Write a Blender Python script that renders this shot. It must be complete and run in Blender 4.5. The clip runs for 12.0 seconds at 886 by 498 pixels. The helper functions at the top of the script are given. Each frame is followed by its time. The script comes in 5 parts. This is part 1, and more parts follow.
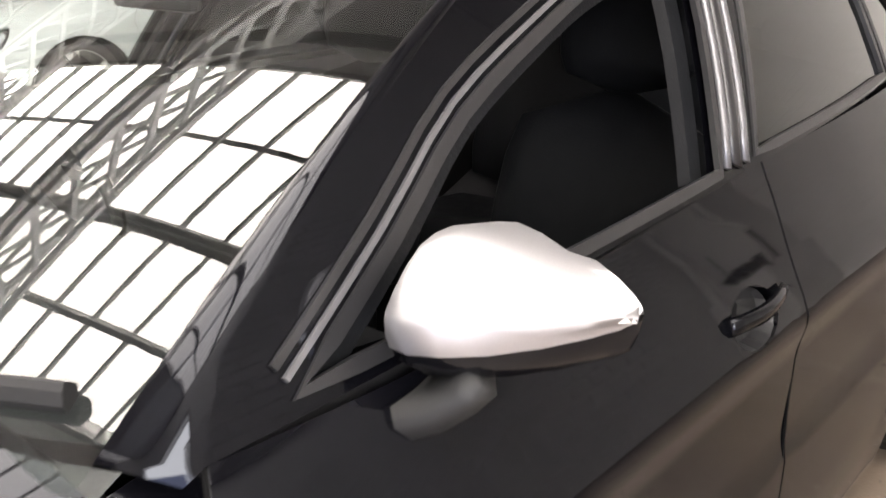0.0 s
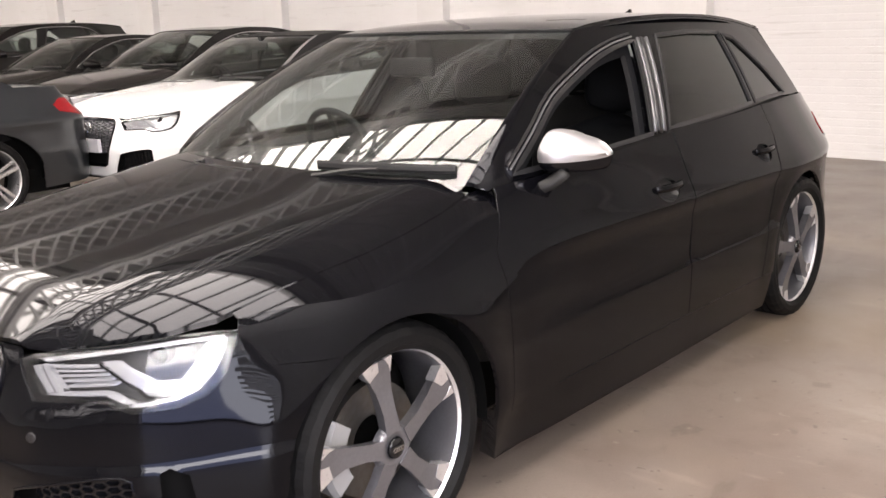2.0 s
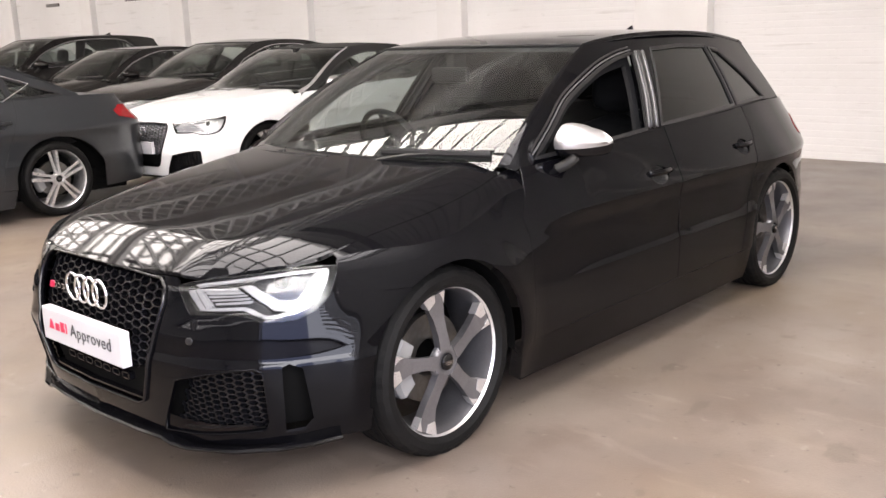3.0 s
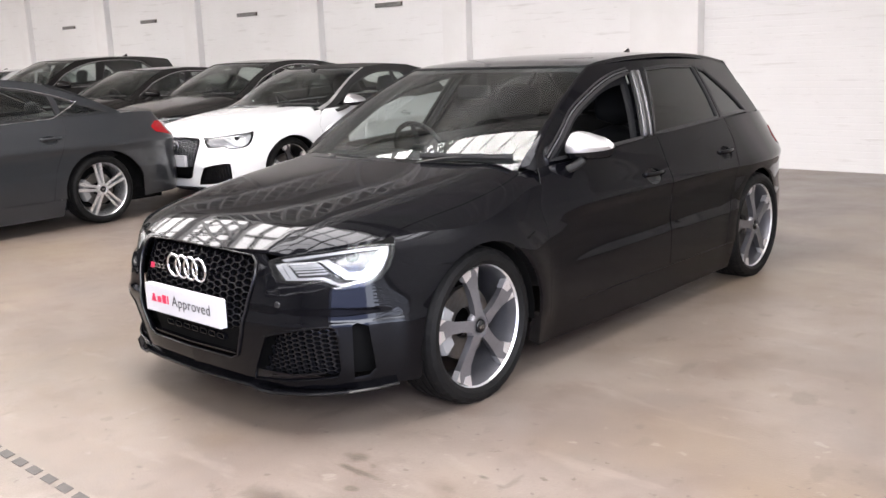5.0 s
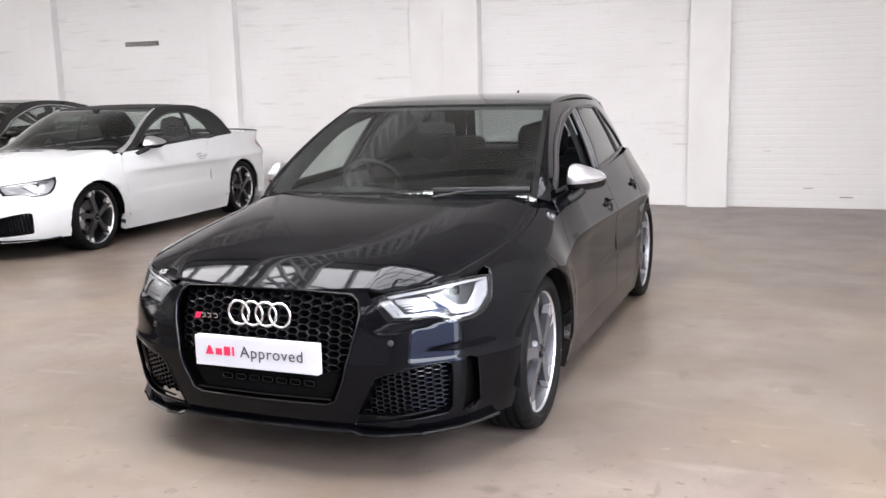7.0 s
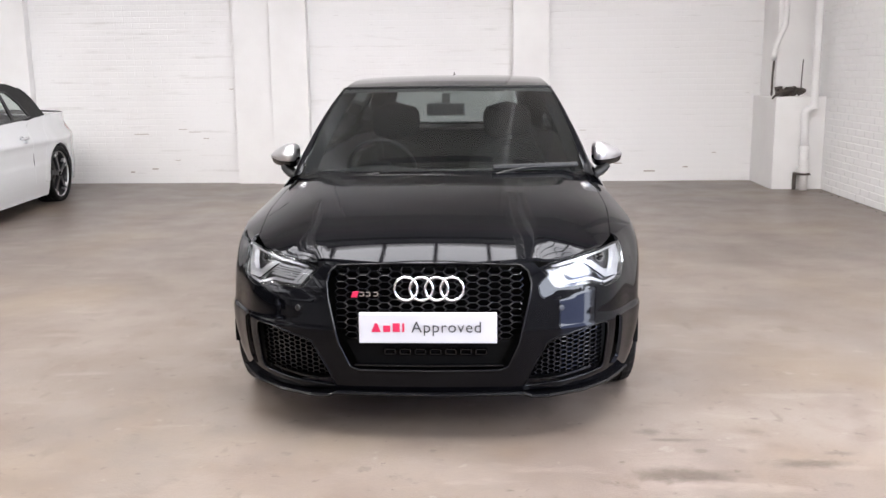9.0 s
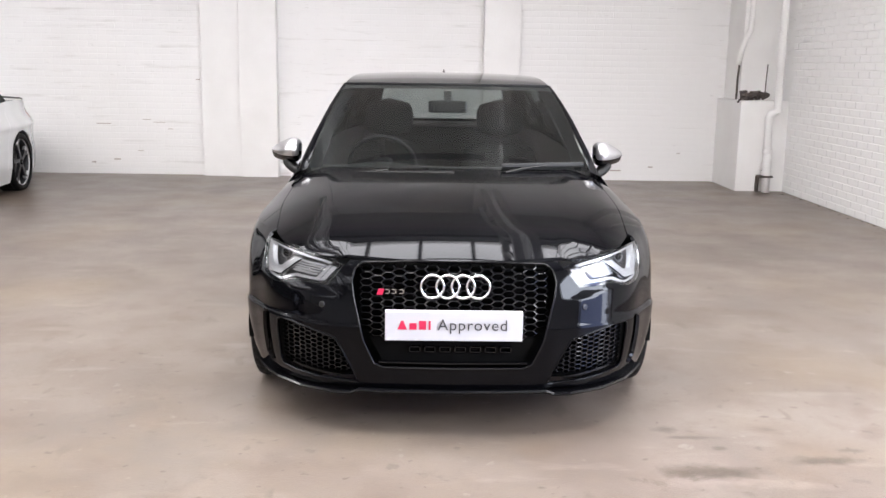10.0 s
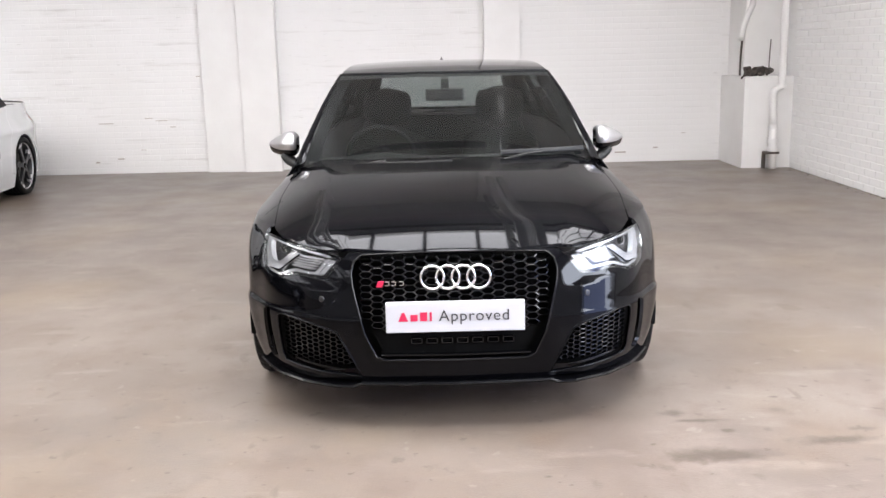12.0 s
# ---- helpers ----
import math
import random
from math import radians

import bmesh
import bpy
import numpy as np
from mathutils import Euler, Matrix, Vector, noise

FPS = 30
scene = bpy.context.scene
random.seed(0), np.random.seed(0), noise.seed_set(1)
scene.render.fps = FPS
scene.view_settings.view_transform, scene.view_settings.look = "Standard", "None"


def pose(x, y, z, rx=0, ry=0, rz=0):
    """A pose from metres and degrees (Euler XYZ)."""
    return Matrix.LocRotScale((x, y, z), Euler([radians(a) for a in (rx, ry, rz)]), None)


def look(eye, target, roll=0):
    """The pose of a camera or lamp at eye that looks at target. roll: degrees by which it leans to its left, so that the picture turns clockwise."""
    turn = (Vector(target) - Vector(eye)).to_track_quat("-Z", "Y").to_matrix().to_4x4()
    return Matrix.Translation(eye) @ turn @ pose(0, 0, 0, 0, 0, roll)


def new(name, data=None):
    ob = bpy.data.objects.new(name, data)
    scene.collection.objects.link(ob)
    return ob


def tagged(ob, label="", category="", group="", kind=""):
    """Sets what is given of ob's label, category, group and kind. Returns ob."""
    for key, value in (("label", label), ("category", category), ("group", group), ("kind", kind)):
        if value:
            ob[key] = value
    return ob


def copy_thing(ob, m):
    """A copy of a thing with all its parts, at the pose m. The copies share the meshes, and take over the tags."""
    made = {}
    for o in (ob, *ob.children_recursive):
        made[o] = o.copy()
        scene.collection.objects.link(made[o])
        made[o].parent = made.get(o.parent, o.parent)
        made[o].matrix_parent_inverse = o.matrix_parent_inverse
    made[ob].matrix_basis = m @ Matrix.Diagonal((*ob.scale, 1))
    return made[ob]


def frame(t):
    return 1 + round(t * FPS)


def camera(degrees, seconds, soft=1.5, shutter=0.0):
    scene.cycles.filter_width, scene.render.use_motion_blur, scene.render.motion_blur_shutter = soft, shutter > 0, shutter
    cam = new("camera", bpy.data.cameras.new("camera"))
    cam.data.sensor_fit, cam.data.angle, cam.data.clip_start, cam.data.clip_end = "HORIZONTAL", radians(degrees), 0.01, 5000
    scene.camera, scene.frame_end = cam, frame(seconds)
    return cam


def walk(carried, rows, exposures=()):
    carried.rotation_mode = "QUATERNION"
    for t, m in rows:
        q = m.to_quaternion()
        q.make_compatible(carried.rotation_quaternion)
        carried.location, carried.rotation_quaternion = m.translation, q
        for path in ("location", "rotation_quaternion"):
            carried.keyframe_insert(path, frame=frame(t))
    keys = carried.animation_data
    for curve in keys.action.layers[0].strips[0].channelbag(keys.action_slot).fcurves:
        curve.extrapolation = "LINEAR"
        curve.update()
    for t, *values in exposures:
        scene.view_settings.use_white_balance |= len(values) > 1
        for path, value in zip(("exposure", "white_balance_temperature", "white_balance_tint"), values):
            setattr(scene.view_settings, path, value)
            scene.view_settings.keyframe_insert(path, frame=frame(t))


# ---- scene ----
cam = camera(51.2, 12.0, shutter=0.2)

PATH = [
    (0, (1.298, -1.151, 1.248), (0.081, 0.298, 0.602), 0.2),
    (0.3, (1.458, -1.392, 1.258), (0.255, 0.085, 0.651), -0.3),
    (0.5, (1.634, -1.565, 1.269), (0.381, -0.104, 0.731), -2.0),
    (1, (1.87, -2.01, 1.298), (0.614, -0.532, 0.811), -1.7),
    (1.5, (2.154, -2.42, 1.302), (0.872, -0.955, 0.844), -1.5),
    (2, (2.375, -2.823, 1.306), (1.08, -1.372, 0.84), -1.7),
    (2.5, (2.592, -3.153, 1.313), (1.284, -1.715, 0.845), -1.9),
    (3, (2.808, -3.458, 1.331), (1.492, -2.019, 0.886), -1.8),
    (5, (3.158, -4.07, 1.354), (1.843, -2.619, 0.947), -2.0),
    (5.5, (2.942, -4.308, 1.342), (1.726, -2.773, 0.937), -2.3),
    (6, (2.618, -4.447, 1.335), (1.553, -2.795, 0.962), -0.8),
    (6.5, (2.246, -4.716, 1.332), (1.345, -2.962, 0.998), -0.5),
    (6.7, (2.083, -4.809, 1.34), (1.255, -3.018, 1.012), -0.9),
    (8.3, (0.788, -5.351, 1.369), (0.494, -3.408, 0.995), -0.6),
    (8.5, (0.604, -5.402, 1.368), (0.374, -3.452, 0.99), -0.5),
    (9, (0.214, -5.489, 1.381), (0.124, -3.527, 1.001), -0.6),
    (9.5, (-0.01, -5.449, 1.377), (-0.013, -3.488, 0.985), -0.2),
    (10, (-0.106, -5.502, 1.394), (-0.071, -3.541, 1.004), 0.9),
    (10.5, (-0.072, -5.47, 1.39), (-0.052, -3.508, 0.999), 1.5),
    (11, (-0.055, -5.46, 1.392), (-0.055, -3.501, 0.988), 1.0),
    (11.5, (-0.058, -5.464, 1.394), (-0.052, -3.507, 0.982), -0.1),
    (12, (-0.061, -5.465, 1.395), (-0.049, -3.508, 0.979), -1.3),
]
walk(cam, [(t, look(eye, target, roll)) for t, eye, target, roll in PATH], [(0.0, 0.10, 7300, 14), (0.2, -0.15, 7300, 14), (0.5, -0.60, 7500, 15), (1.0, -0.46, 7600, 17), (1.6, -0.31, 7500, 17), (3.0, -0.30, 7300, 16), (5.0, -0.27, 6800, 14), (5.5, -0.27, 6750, 14), (6.0, -0.54, 6650, 13), (6.5, -0.33, 6620, 13), (12.0, -0.28, 6620, 12)])

# ---- light ----
world = bpy.data.worlds.new("sky")
scene.world = world
world.use_nodes = True
_nt = world.node_tree
_sky = _nt.nodes.new("ShaderNodeTexSky")
_sky.sky_type = "NISHITA"
_sky.sun_disc = False
_sky.sun_elevation, _sky.sun_rotation = radians(50), radians(200)
_nt.links.new(_sky.outputs[0], _nt.nodes["Background"].inputs[0])
_nt.nodes["Background"].inputs[1].default_value = 0.1

ROOF_Z = 5.6
FLOOR_Z = -0.026
X0, X1, Y0, Y1 = -24.0, 4.13, -14.0, 6.32
# glazed roof strips: x from, x to, y from, y to, watts per square metre
STRIPS = [(X0, X1, -11.0, -8.5, 24), (X0, X1, -3.6, -1.68, 50), (X0, X1, -1.58, 0.38, 53), (X0, X1, 0.80, 0.93, 53)]
DOORWAY = (-6.8, -2.35, 3.5)
for xa, xb, ya, yb, watts in STRIPS:
    lamp = bpy.data.lights.new("skylight_daylight", "AREA")
    lamp.shape, lamp.size, lamp.size_y = "RECTANGLE", xb - xa - 0.2, yb - ya
    lamp.energy, lamp.color = watts * (xb - xa) * (yb - ya), (0.985, 0.985, 1.0)
    lo = new("skylight_daylight", lamp)
    lo.location = ((xa + xb) / 2, (ya + yb) / 2, ROOF_Z + 0.25)
# open doorway: bright sky in its upper part, the shaded yard below
for ya, yb, za, zb, watts, tint in ((DOORWAY[0] + .05, -3.1, 0.05, 1.8, 24, (0.50, 0.60, 1.0)), (-3.1, DOORWAY[1] - .05, 0.05, 1.8, 60, (0.78, 0.85, 1.0)),
                                    (DOORWAY[0] + .05, DOORWAY[1] - .05, 1.8, DOORWAY[2] - 0.05, 110, (0.88, 0.93, 1.0))):
    lamp = bpy.data.lights.new("doorway_daylight", "AREA")
    lamp.shape, lamp.size, lamp.size_y = "RECTANGLE", zb - za, yb - ya
    lamp.energy, lamp.color = watts * lamp.size * lamp.size_y, tint
    lo = new("doorway_daylight", lamp)
    lo.matrix_basis = pose(X1 + 0.25, (ya + yb) / 2, (za + zb) / 2, 0, 90, 0)


# ---- materials ----
def mat(name, base, rough=0.5, metal=0.0, second=None, scale=8.0, amount=0.5, bump=0.0, bump_scale=60.0,
        coat=0.0, rough_var=0.0, spec=0.5, detail=6.0, fine=None):
    """A node material: two colours mixed by noise, uneven roughness and fine relief, at object scale in metres."""
    m = bpy.data.materials.new(name)
    m.use_nodes = True
    nt = m.node_tree
    b = nt.nodes["Principled BSDF"]
    b.inputs["Base Color"].default_value = (*base, 1)
    b.inputs["Roughness"].default_value = rough
    b.inputs["Metallic"].default_value = metal
    b.inputs["Coat Weight"].default_value = coat
    b.inputs["Coat Roughness"].default_value = 0.02
    b.inputs["Specular IOR Level"].default_value = spec
    if second or bump or rough_var:
        geo = nt.nodes.new("ShaderNodeTexCoord")
        n1 = nt.nodes.new("ShaderNodeTexNoise")
        n1.inputs["Scale"].default_value, n1.inputs["Detail"].default_value = scale, detail
        nt.links.new(geo.outputs["Object"], n1.inputs["Vector"])
        ramp = nt.nodes.new("ShaderNodeMapRange")
        ramp.inputs[1].default_value, ramp.inputs[2].default_value = 0.35, 0.68
        nt.links.new(n1.outputs[0], ramp.inputs[0])
        if second:
            mix = nt.nodes.new("ShaderNodeMix")
            mix.data_type = "RGBA"
            mul = nt.nodes.new("ShaderNodeMath")
            mul.operation = "MULTIPLY"
            mul.inputs[1].default_value = amount
            nt.links.new(ramp.outputs[0], mul.inputs[0])
            nt.links.new(mul.outputs[0], mix.inputs[0])
            mix.inputs[6].default_value, mix.inputs[7].default_value = (*base, 1), (*second, 1)
            nt.links.new(mix.outputs[2], b.inputs["Base Color"])
        if rough_var:
            rr = nt.nodes.new("ShaderNodeMapRange")
            rr.inputs[3].default_value, rr.inputs[4].default_value = rough - rough_var, rough + rough_var
            nt.links.new(n1.outputs[0], rr.inputs[0])
            nt.links.new(rr.outputs[0], b.inputs["Roughness"])
        if bump:
            n2 = nt.nodes.new("ShaderNodeTexNoise")
            n2.inputs["Scale"].default_value, n2.inputs["Detail"].default_value = bump_scale, 4
            nt.links.new(geo.outputs["Object"], n2.inputs["Vector"])
            bp = nt.nodes.new("ShaderNodeBump")
            bp.inputs["Strength"].default_value, bp.inputs["Distance"].default_value = bump, 0.004
            nt.links.new(n2.outputs[0], bp.inputs["Height"])
            nt.links.new(bp.outputs[0], b.inputs["Normal"])
    return m


def wall_paint(name, base, dirt, joint=0.0):
    """Thick white paint over brick: broad soft stains, thin level scuffs and fine relief."""
    m = mat(name, base, 0.6, bump=0.45, bump_scale=38)
    nt = m.node_tree
    b = nt.nodes["Principled BSDF"]
    co = nt.nodes.new("ShaderNodeTexCoord")
    last = None
    for k, (sc, lo, hi, col, amt) in enumerate((((.7, .7, .9), .42, .75, dirt, .45), ((1.6, 1.6, 16.0), .60, .78, (dirt[0] * .72, dirt[1] * .7, dirt[2] * .68), .5), ((9, 9, 60), .66, .76, (.42, .40, .38), .35))):
        mp = nt.nodes.new("ShaderNodeMapping")
        mp.inputs["Scale"].default_value = sc
        mp.inputs["Location"].default_value = (3.1 * k, 1.7 * k, 0.4 * k)
        nz = nt.nodes.new("ShaderNodeTexNoise")
        nz.inputs["Scale"].default_value, nz.inputs["Detail"].default_value = 1.0, 5
        rg = nt.nodes.new("ShaderNodeMapRange")
        rg.inputs[1].default_value, rg.inputs[2].default_value, rg.inputs[4].default_value = lo, hi, amt
        mx = nt.nodes.new("ShaderNodeMix")
        mx.data_type = "RGBA"
        nt.links.new(co.outputs["Object"], mp.inputs[0])
        nt.links.new(mp.outputs[0], nz.inputs["Vector"])
        nt.links.new(nz.outputs[0], rg.inputs[0])
        nt.links.new(rg.outputs[0], mx.inputs[0])
        if last is None:
            mx.inputs[6].default_value = (*base, 1)
        else:
            nt.links.new(last, mx.inputs[6])
        mx.inputs[7].default_value = (*col, 1)
        last = mx.outputs[2]
    nt.links.new(last, b.inputs["Base Color"])
    return m


FLOOR_TONE = 0.92


def floor_paint():
    """Old polished concrete: cloudy tone, speckle, scratches and a few oil stains where they lie."""
    m = mat("worn_concrete", (0.36, 0.30, 0.255), 0.36, bump=0.25, bump_scale=120, rough_var=0.13, scale=2.2)
    nt = m.node_tree
    b = nt.nodes["Principled BSDF"]
    co = nt.nodes.new("ShaderNodeTexCoord")

    def blend(last, fac, col):
        mx = nt.nodes.new("ShaderNodeMix")
        mx.data_type = "RGBA"
        nt.links.new(fac, mx.inputs[0])
        if isinstance(last, tuple):
            mx.inputs[6].default_value = (*[c * FLOOR_TONE for c in last], 1)
        else:
            nt.links.new(last, mx.inputs[6])
        mx.inputs[7].default_value = (*[c * FLOOR_TONE for c in col], 1)
        return mx.outputs[2]

    def noise_mask(scale, lo, hi, amt, detail=5.0, stretch=(1, 1, 1), shift=0.0):
        mp = nt.nodes.new("ShaderNodeMapping")
        mp.inputs["Scale"].default_value = stretch
        mp.inputs["Location"].default_value = (shift, shift * .7, 0)
        nz = nt.nodes.new("ShaderNodeTexNoise")
        nz.inputs["Scale"].default_value, nz.inputs["Detail"].default_value = scale, detail
        nt.links.new(co.outputs["Object"], mp.inputs[0])
        nt.links.new(mp.outputs[0], nz.inputs["Vector"])
        rg = nt.nodes.new("ShaderNodeMapRange")
        rg.inputs[1].default_value, rg.inputs[2].default_value, rg.inputs[4].default_value = lo, hi, amt
        nt.links.new(nz.outputs[0], rg.inputs[0])
        return rg.outputs[0]
    last = blend((0.172, 0.139, 0.118), noise_mask(.45, .42, .62, .75), (0.122, 0.096, 0.081))
    last = blend(last, noise_mask(1.7, .45, .68, .6, shift=4), (0.222, 0.188, 0.164))
    last = blend(last, noise_mask(5.0, .52, .70, .5, shift=9), (0.118, 0.085, 0.069))
    last = blend(last, noise_mask(70, .58, .72, .35, 2.0), (0.14, 0.112, 0.095))
    last = blend(last, noise_mask(2.4, .60, .70, .4, 8.0, (1, 3.2, 1), 7), (0.265, 0.232, 0.203))
    last = blend(last, noise_mask(3.0, .655, .70, .55, 7.0, (2.4, 1, 1), 21), (0.10, 0.078, 0.064))
    last = blend(last, noise_mask(.8, .50, .66, .55, 4.0, shift=31), (0.205, 0.158, 0.112))
    last = blend(last, noise_mask(1.3, .56, .70, .5, 6.0, shift=53), (0.135, 0.118, 0.108))
    last = blend(last, noise_mask(26, .685, .72, .75, 3.0, shift=61), (0.085, 0.062, 0.05))
    last = blend(last, noise_mask(9, .66, .71, .5, 7.0, shift=83), (0.095, 0.073, 0.06))
    last = blend(last, noise_mask(14, .68, .72, .45, 6.0, shift=97), (0.27, 0.24, 0.21))
    # oil stains: centre and half sizes
    for x, y, rx, ry, amt in ((.95, -2.42, .18, .055, .95), (.87, -2.40, .11, .075, .7), (1.38, -2.31, .14, .04, .8), (.86, -2.02, .06, .04, .75), (.93, -2.10, .12, .018, .8),
                              (1.31, -1.87, .022, .012, .95), (1.52, -2.21, .06, .02, .7), (1.1, -2.62, .3, .14, .25), (1.02, -2.2, .03, .02, .8),
                              (-2.4, -3.3, 3.0, 1.5, .2), (1.9, -2.38, .10, .05, .6), (2.2, -2.0, .16, .06, .4), (1.55, -2.9, .09, .03, .5), (-1.2, -2.75, .02, .012, .8), (.3, -2.55, .015, .01, .8), (2.35, -1.1, .2, .1, .3)):
        mp = nt.nodes.new("ShaderNodeMapping")
        mp.inputs["Scale"].default_value = (1 / rx, 1 / ry, 0)
        mp.inputs["Location"].default_value = (-x / rx, -y / ry, 0)
        wob = nt.nodes.new("ShaderNodeTexNoise")
        wob.inputs["Scale"].default_value, wob.inputs["Detail"].default_value = 16, 4
        nt.links.new(co.outputs["Object"], wob.inputs["Vector"])
        nt.links.new(co.outputs["Object"], mp.inputs[0])
        ln = nt.nodes.new("ShaderNodeVectorMath")
        ln.operation = "LENGTH"
        nt.links.new(mp.outputs[0], ln.inputs[0])
        ad = nt.nodes.new("ShaderNodeMath")
        ad.operation = "MULTIPLY_ADD"
        ad.inputs[1].default_value = 1.8
        nt.links.new(wob.outputs[0], ad.inputs[0])
        nt.links.new(ln.outputs["Value"], ad.inputs[2])
        rg = nt.nodes.new("ShaderNodeMapRange")
        rg.inputs[1].default_value, rg.inputs[2].default_value, rg.inputs[3].default_value, rg.inputs[4].default_value = 1.3, 2.1, amt, 0
        nt.links.new(ad.outputs[0], rg.inputs[0])
        last = blend(last, rg.outputs[0], (0.085, 0.066, 0.054) if rx < 1 else (0.205, 0.160, 0.108))
    nt.links.new(last, b.inputs["Base Color"])
    return m


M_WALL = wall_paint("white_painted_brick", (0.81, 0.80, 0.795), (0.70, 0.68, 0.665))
# east wall's stronger daylight is put into the colour: same paint, made lighter
M_WALL_LIT = wall_paint("lit_white_painted_brick", (0.88, 0.875, 0.87), (0.81, 0.80, 0.79))
M_PIER = mat("white_render", (0.80, 0.79, 0.78), 0.55, second=(0.72, 0.70, 0.69), scale=2.5, amount=0.5, bump=0.25, bump_scale=30)
M_CEIL = mat("white_roof_boarding", (0.74, 0.735, 0.73), 0.7, second=(0.62, 0.61, 0.60), scale=2.0, bump=0.2)
M_STEEL = mat("white_painted_steel", (0.84, 0.84, 0.83), 0.5, second=(0.72, 0.71, 0.70), scale=5.0, bump=0.15)
M_BAR = mat("grey_glazing_bar", (0.30, 0.30, 0.29), 0.5, second=(0.2, 0.2, 0.19), scale=5.0, bump=0.15)
M_DARKMETAL = mat("dark_rusty_metal", (0.06, 0.05, 0.045), 0.6, second=(0.10, 0.07, 0.05), scale=12, bump=0.3)
M_FLOOR = floor_paint()


# ---- mesh helpers ----
def obj(name, bm, material, smooth=False):
    me = bpy.data.meshes.new(name)
    bm.to_mesh(me)
    bm.free()
    if smooth:
        me.polygons.foreach_set("use_smooth", [True] * len(me.polygons))
    me.materials.append(material)
    return new(name, me)


def part(name, bm, material, parent, label="", smooth=False):
    ob = obj(name, bm, material, smooth)
    ob.parent = parent
    if label:
        ob["label"] = label
    return ob


def box(x0, x1, y0, y1, z0, z1, bevel=0.0, bm=None):
    bm = bm or bmesh.new()
    res = bmesh.ops.create_cube(bm, size=1, matrix=Matrix.LocRotScale(((x0 + x1) / 2, (y0 + y1) / 2, (z0 + z1) / 2), None, (x1 - x0, y1 - y0, z1 - z0)))
    if bevel:
        es = list({e for v in res["verts"] for e in v.link_edges})
        bmesh.ops.bevel(bm, geom=es, offset=bevel, segments=2, affect="EDGES", profile=0.6)
    return bm


def setting(name, bm, material, label, category):
    return tagged(obj(name, bm, material), label, category, kind="structure")


# ---- the hall ----
setting("floor", box(X0, X1 + 0.3, Y0, Y1, -0.15, FLOOR_Z), M_FLOOR, "worn beige concrete floor with stains and scuffs", "floor")
wall_north = setting("wall_north", box(X0, X1 + 0.3, Y1, Y1 + 0.3, FLOOR_Z - .02, ROOF_Z + 1), M_WALL, "white-painted brick wall", "wall")
bm = box(X1, X1 + 0.3, DOORWAY[1], Y1, FLOOR_Z - .02, ROOF_Z + 1)
box(X1, X1 + 0.3, Y0, DOORWAY[0], 0, ROOF_Z + 1, bm=bm)
box(X1, X1 + 0.3, DOORWAY[0], DOORWAY[1], DOORWAY[2], ROOF_Z + 1, bm=bm)
wall_east = setting("wall_east", bm, M_WALL_LIT, "white-painted brick wall with visible courses", "wall")
setting("wall_south", box(X0, X1 + 0.3, Y0 - 0.3, Y0, FLOOR_Z - .02, ROOF_Z + 1), M_WALL, "plain white-painted wall", "wall")
setting("wall_west", box(X0 - 0.3, X0, Y0, Y1, FLOOR_Z - .02, ROOF_Z + 1), M_WALL, "plain white-painted wall", "wall")


def glass(name, tint, rough=0.0, mirror=0.062):
    """Window glass: sees through with a tint, and mirrors by Fresnel."""
    m = bpy.data.materials.new(name)
    m.use_nodes = True
    nt = m.node_tree
    nt.nodes.remove(nt.nodes["Principled BSDF"])
    t, g = nt.nodes.new("ShaderNodeBsdfTransparent"), nt.nodes.new("ShaderNodeBsdfGlossy")
    f, mx = nt.nodes.new("ShaderNodeLayerWeight"), nt.nodes.new("ShaderNodeMixShader")
    pw, sc = nt.nodes.new("ShaderNodeMath"), nt.nodes.new("ShaderNodeMath")
    pw.operation, sc.operation = "POWER", "MULTIPLY_ADD"
    pw.inputs[1].default_value, sc.inputs[1].default_value, sc.inputs[2].default_value = 5.0, 0.93, mirror
    t.inputs[0].default_value = (*tint, 1)
    g.inputs["Color"].default_value = (0.95, 0.97, 0.96, 1)
    g.inputs["Roughness"].default_value = rough
    f.inputs[0].default_value = 0.5
    nt.links.new(f.outputs["Facing"], pw.inputs[0])
    nt.links.new(pw.outputs[0], sc.inputs[0])
    nt.links.new(sc.outputs[0], mx.inputs[0])
    nt.links.new(t.outputs[0], mx.inputs[1])
    nt.links.new(g.outputs[0], mx.inputs[2])
    nt.links.new(mx.outputs[0], nt.nodes["Material Output"].inputs[0])
    return m


M_PAINT_BLACK = mat("gloss_black_paint", (0.0016, 0.0016, 0.0022), 0.04, spec=0.18, second=(0.0024, 0.0024, 0.0034), scale=900, rough_var=0.012)
M_PAINT_WHITE = mat("gloss_white_paint", (0.68, 0.695, 0.71), 0.12, second=(0.64, 0.655, 0.67), scale=3.0, coat=0.6)
M_PAINT_GREY = mat("metallic_dark_grey_paint", (0.020, 0.0225, 0.026), 0.3, 0.3, second=(0.016, 0.018, 0.021), scale=700, coat=0.6)
M_PAINT_BROWN = mat("metallic_black_paint", (0.012, 0.011, 0.011), 0.1, second=(0.017, 0.015, 0.014), scale=700, spec=0.35)
M_GLOSS_BLACK = mat("gloss_black_plastic", (0.004, 0.004, 0.005), 0.08, rough_var=0.03, scale=20, spec=0.28)
M_BLACK_TRIM = mat("satin_black_trim", (0.012, 0.012, 0.013), 0.35, bump=0.1, bump_scale=300, rough_var=0.08)
M_SATIN = mat("satin_grey_trim", (0.11, 0.11, 0.115), 0.3, 0.4, rough_var=0.06, scale=30)
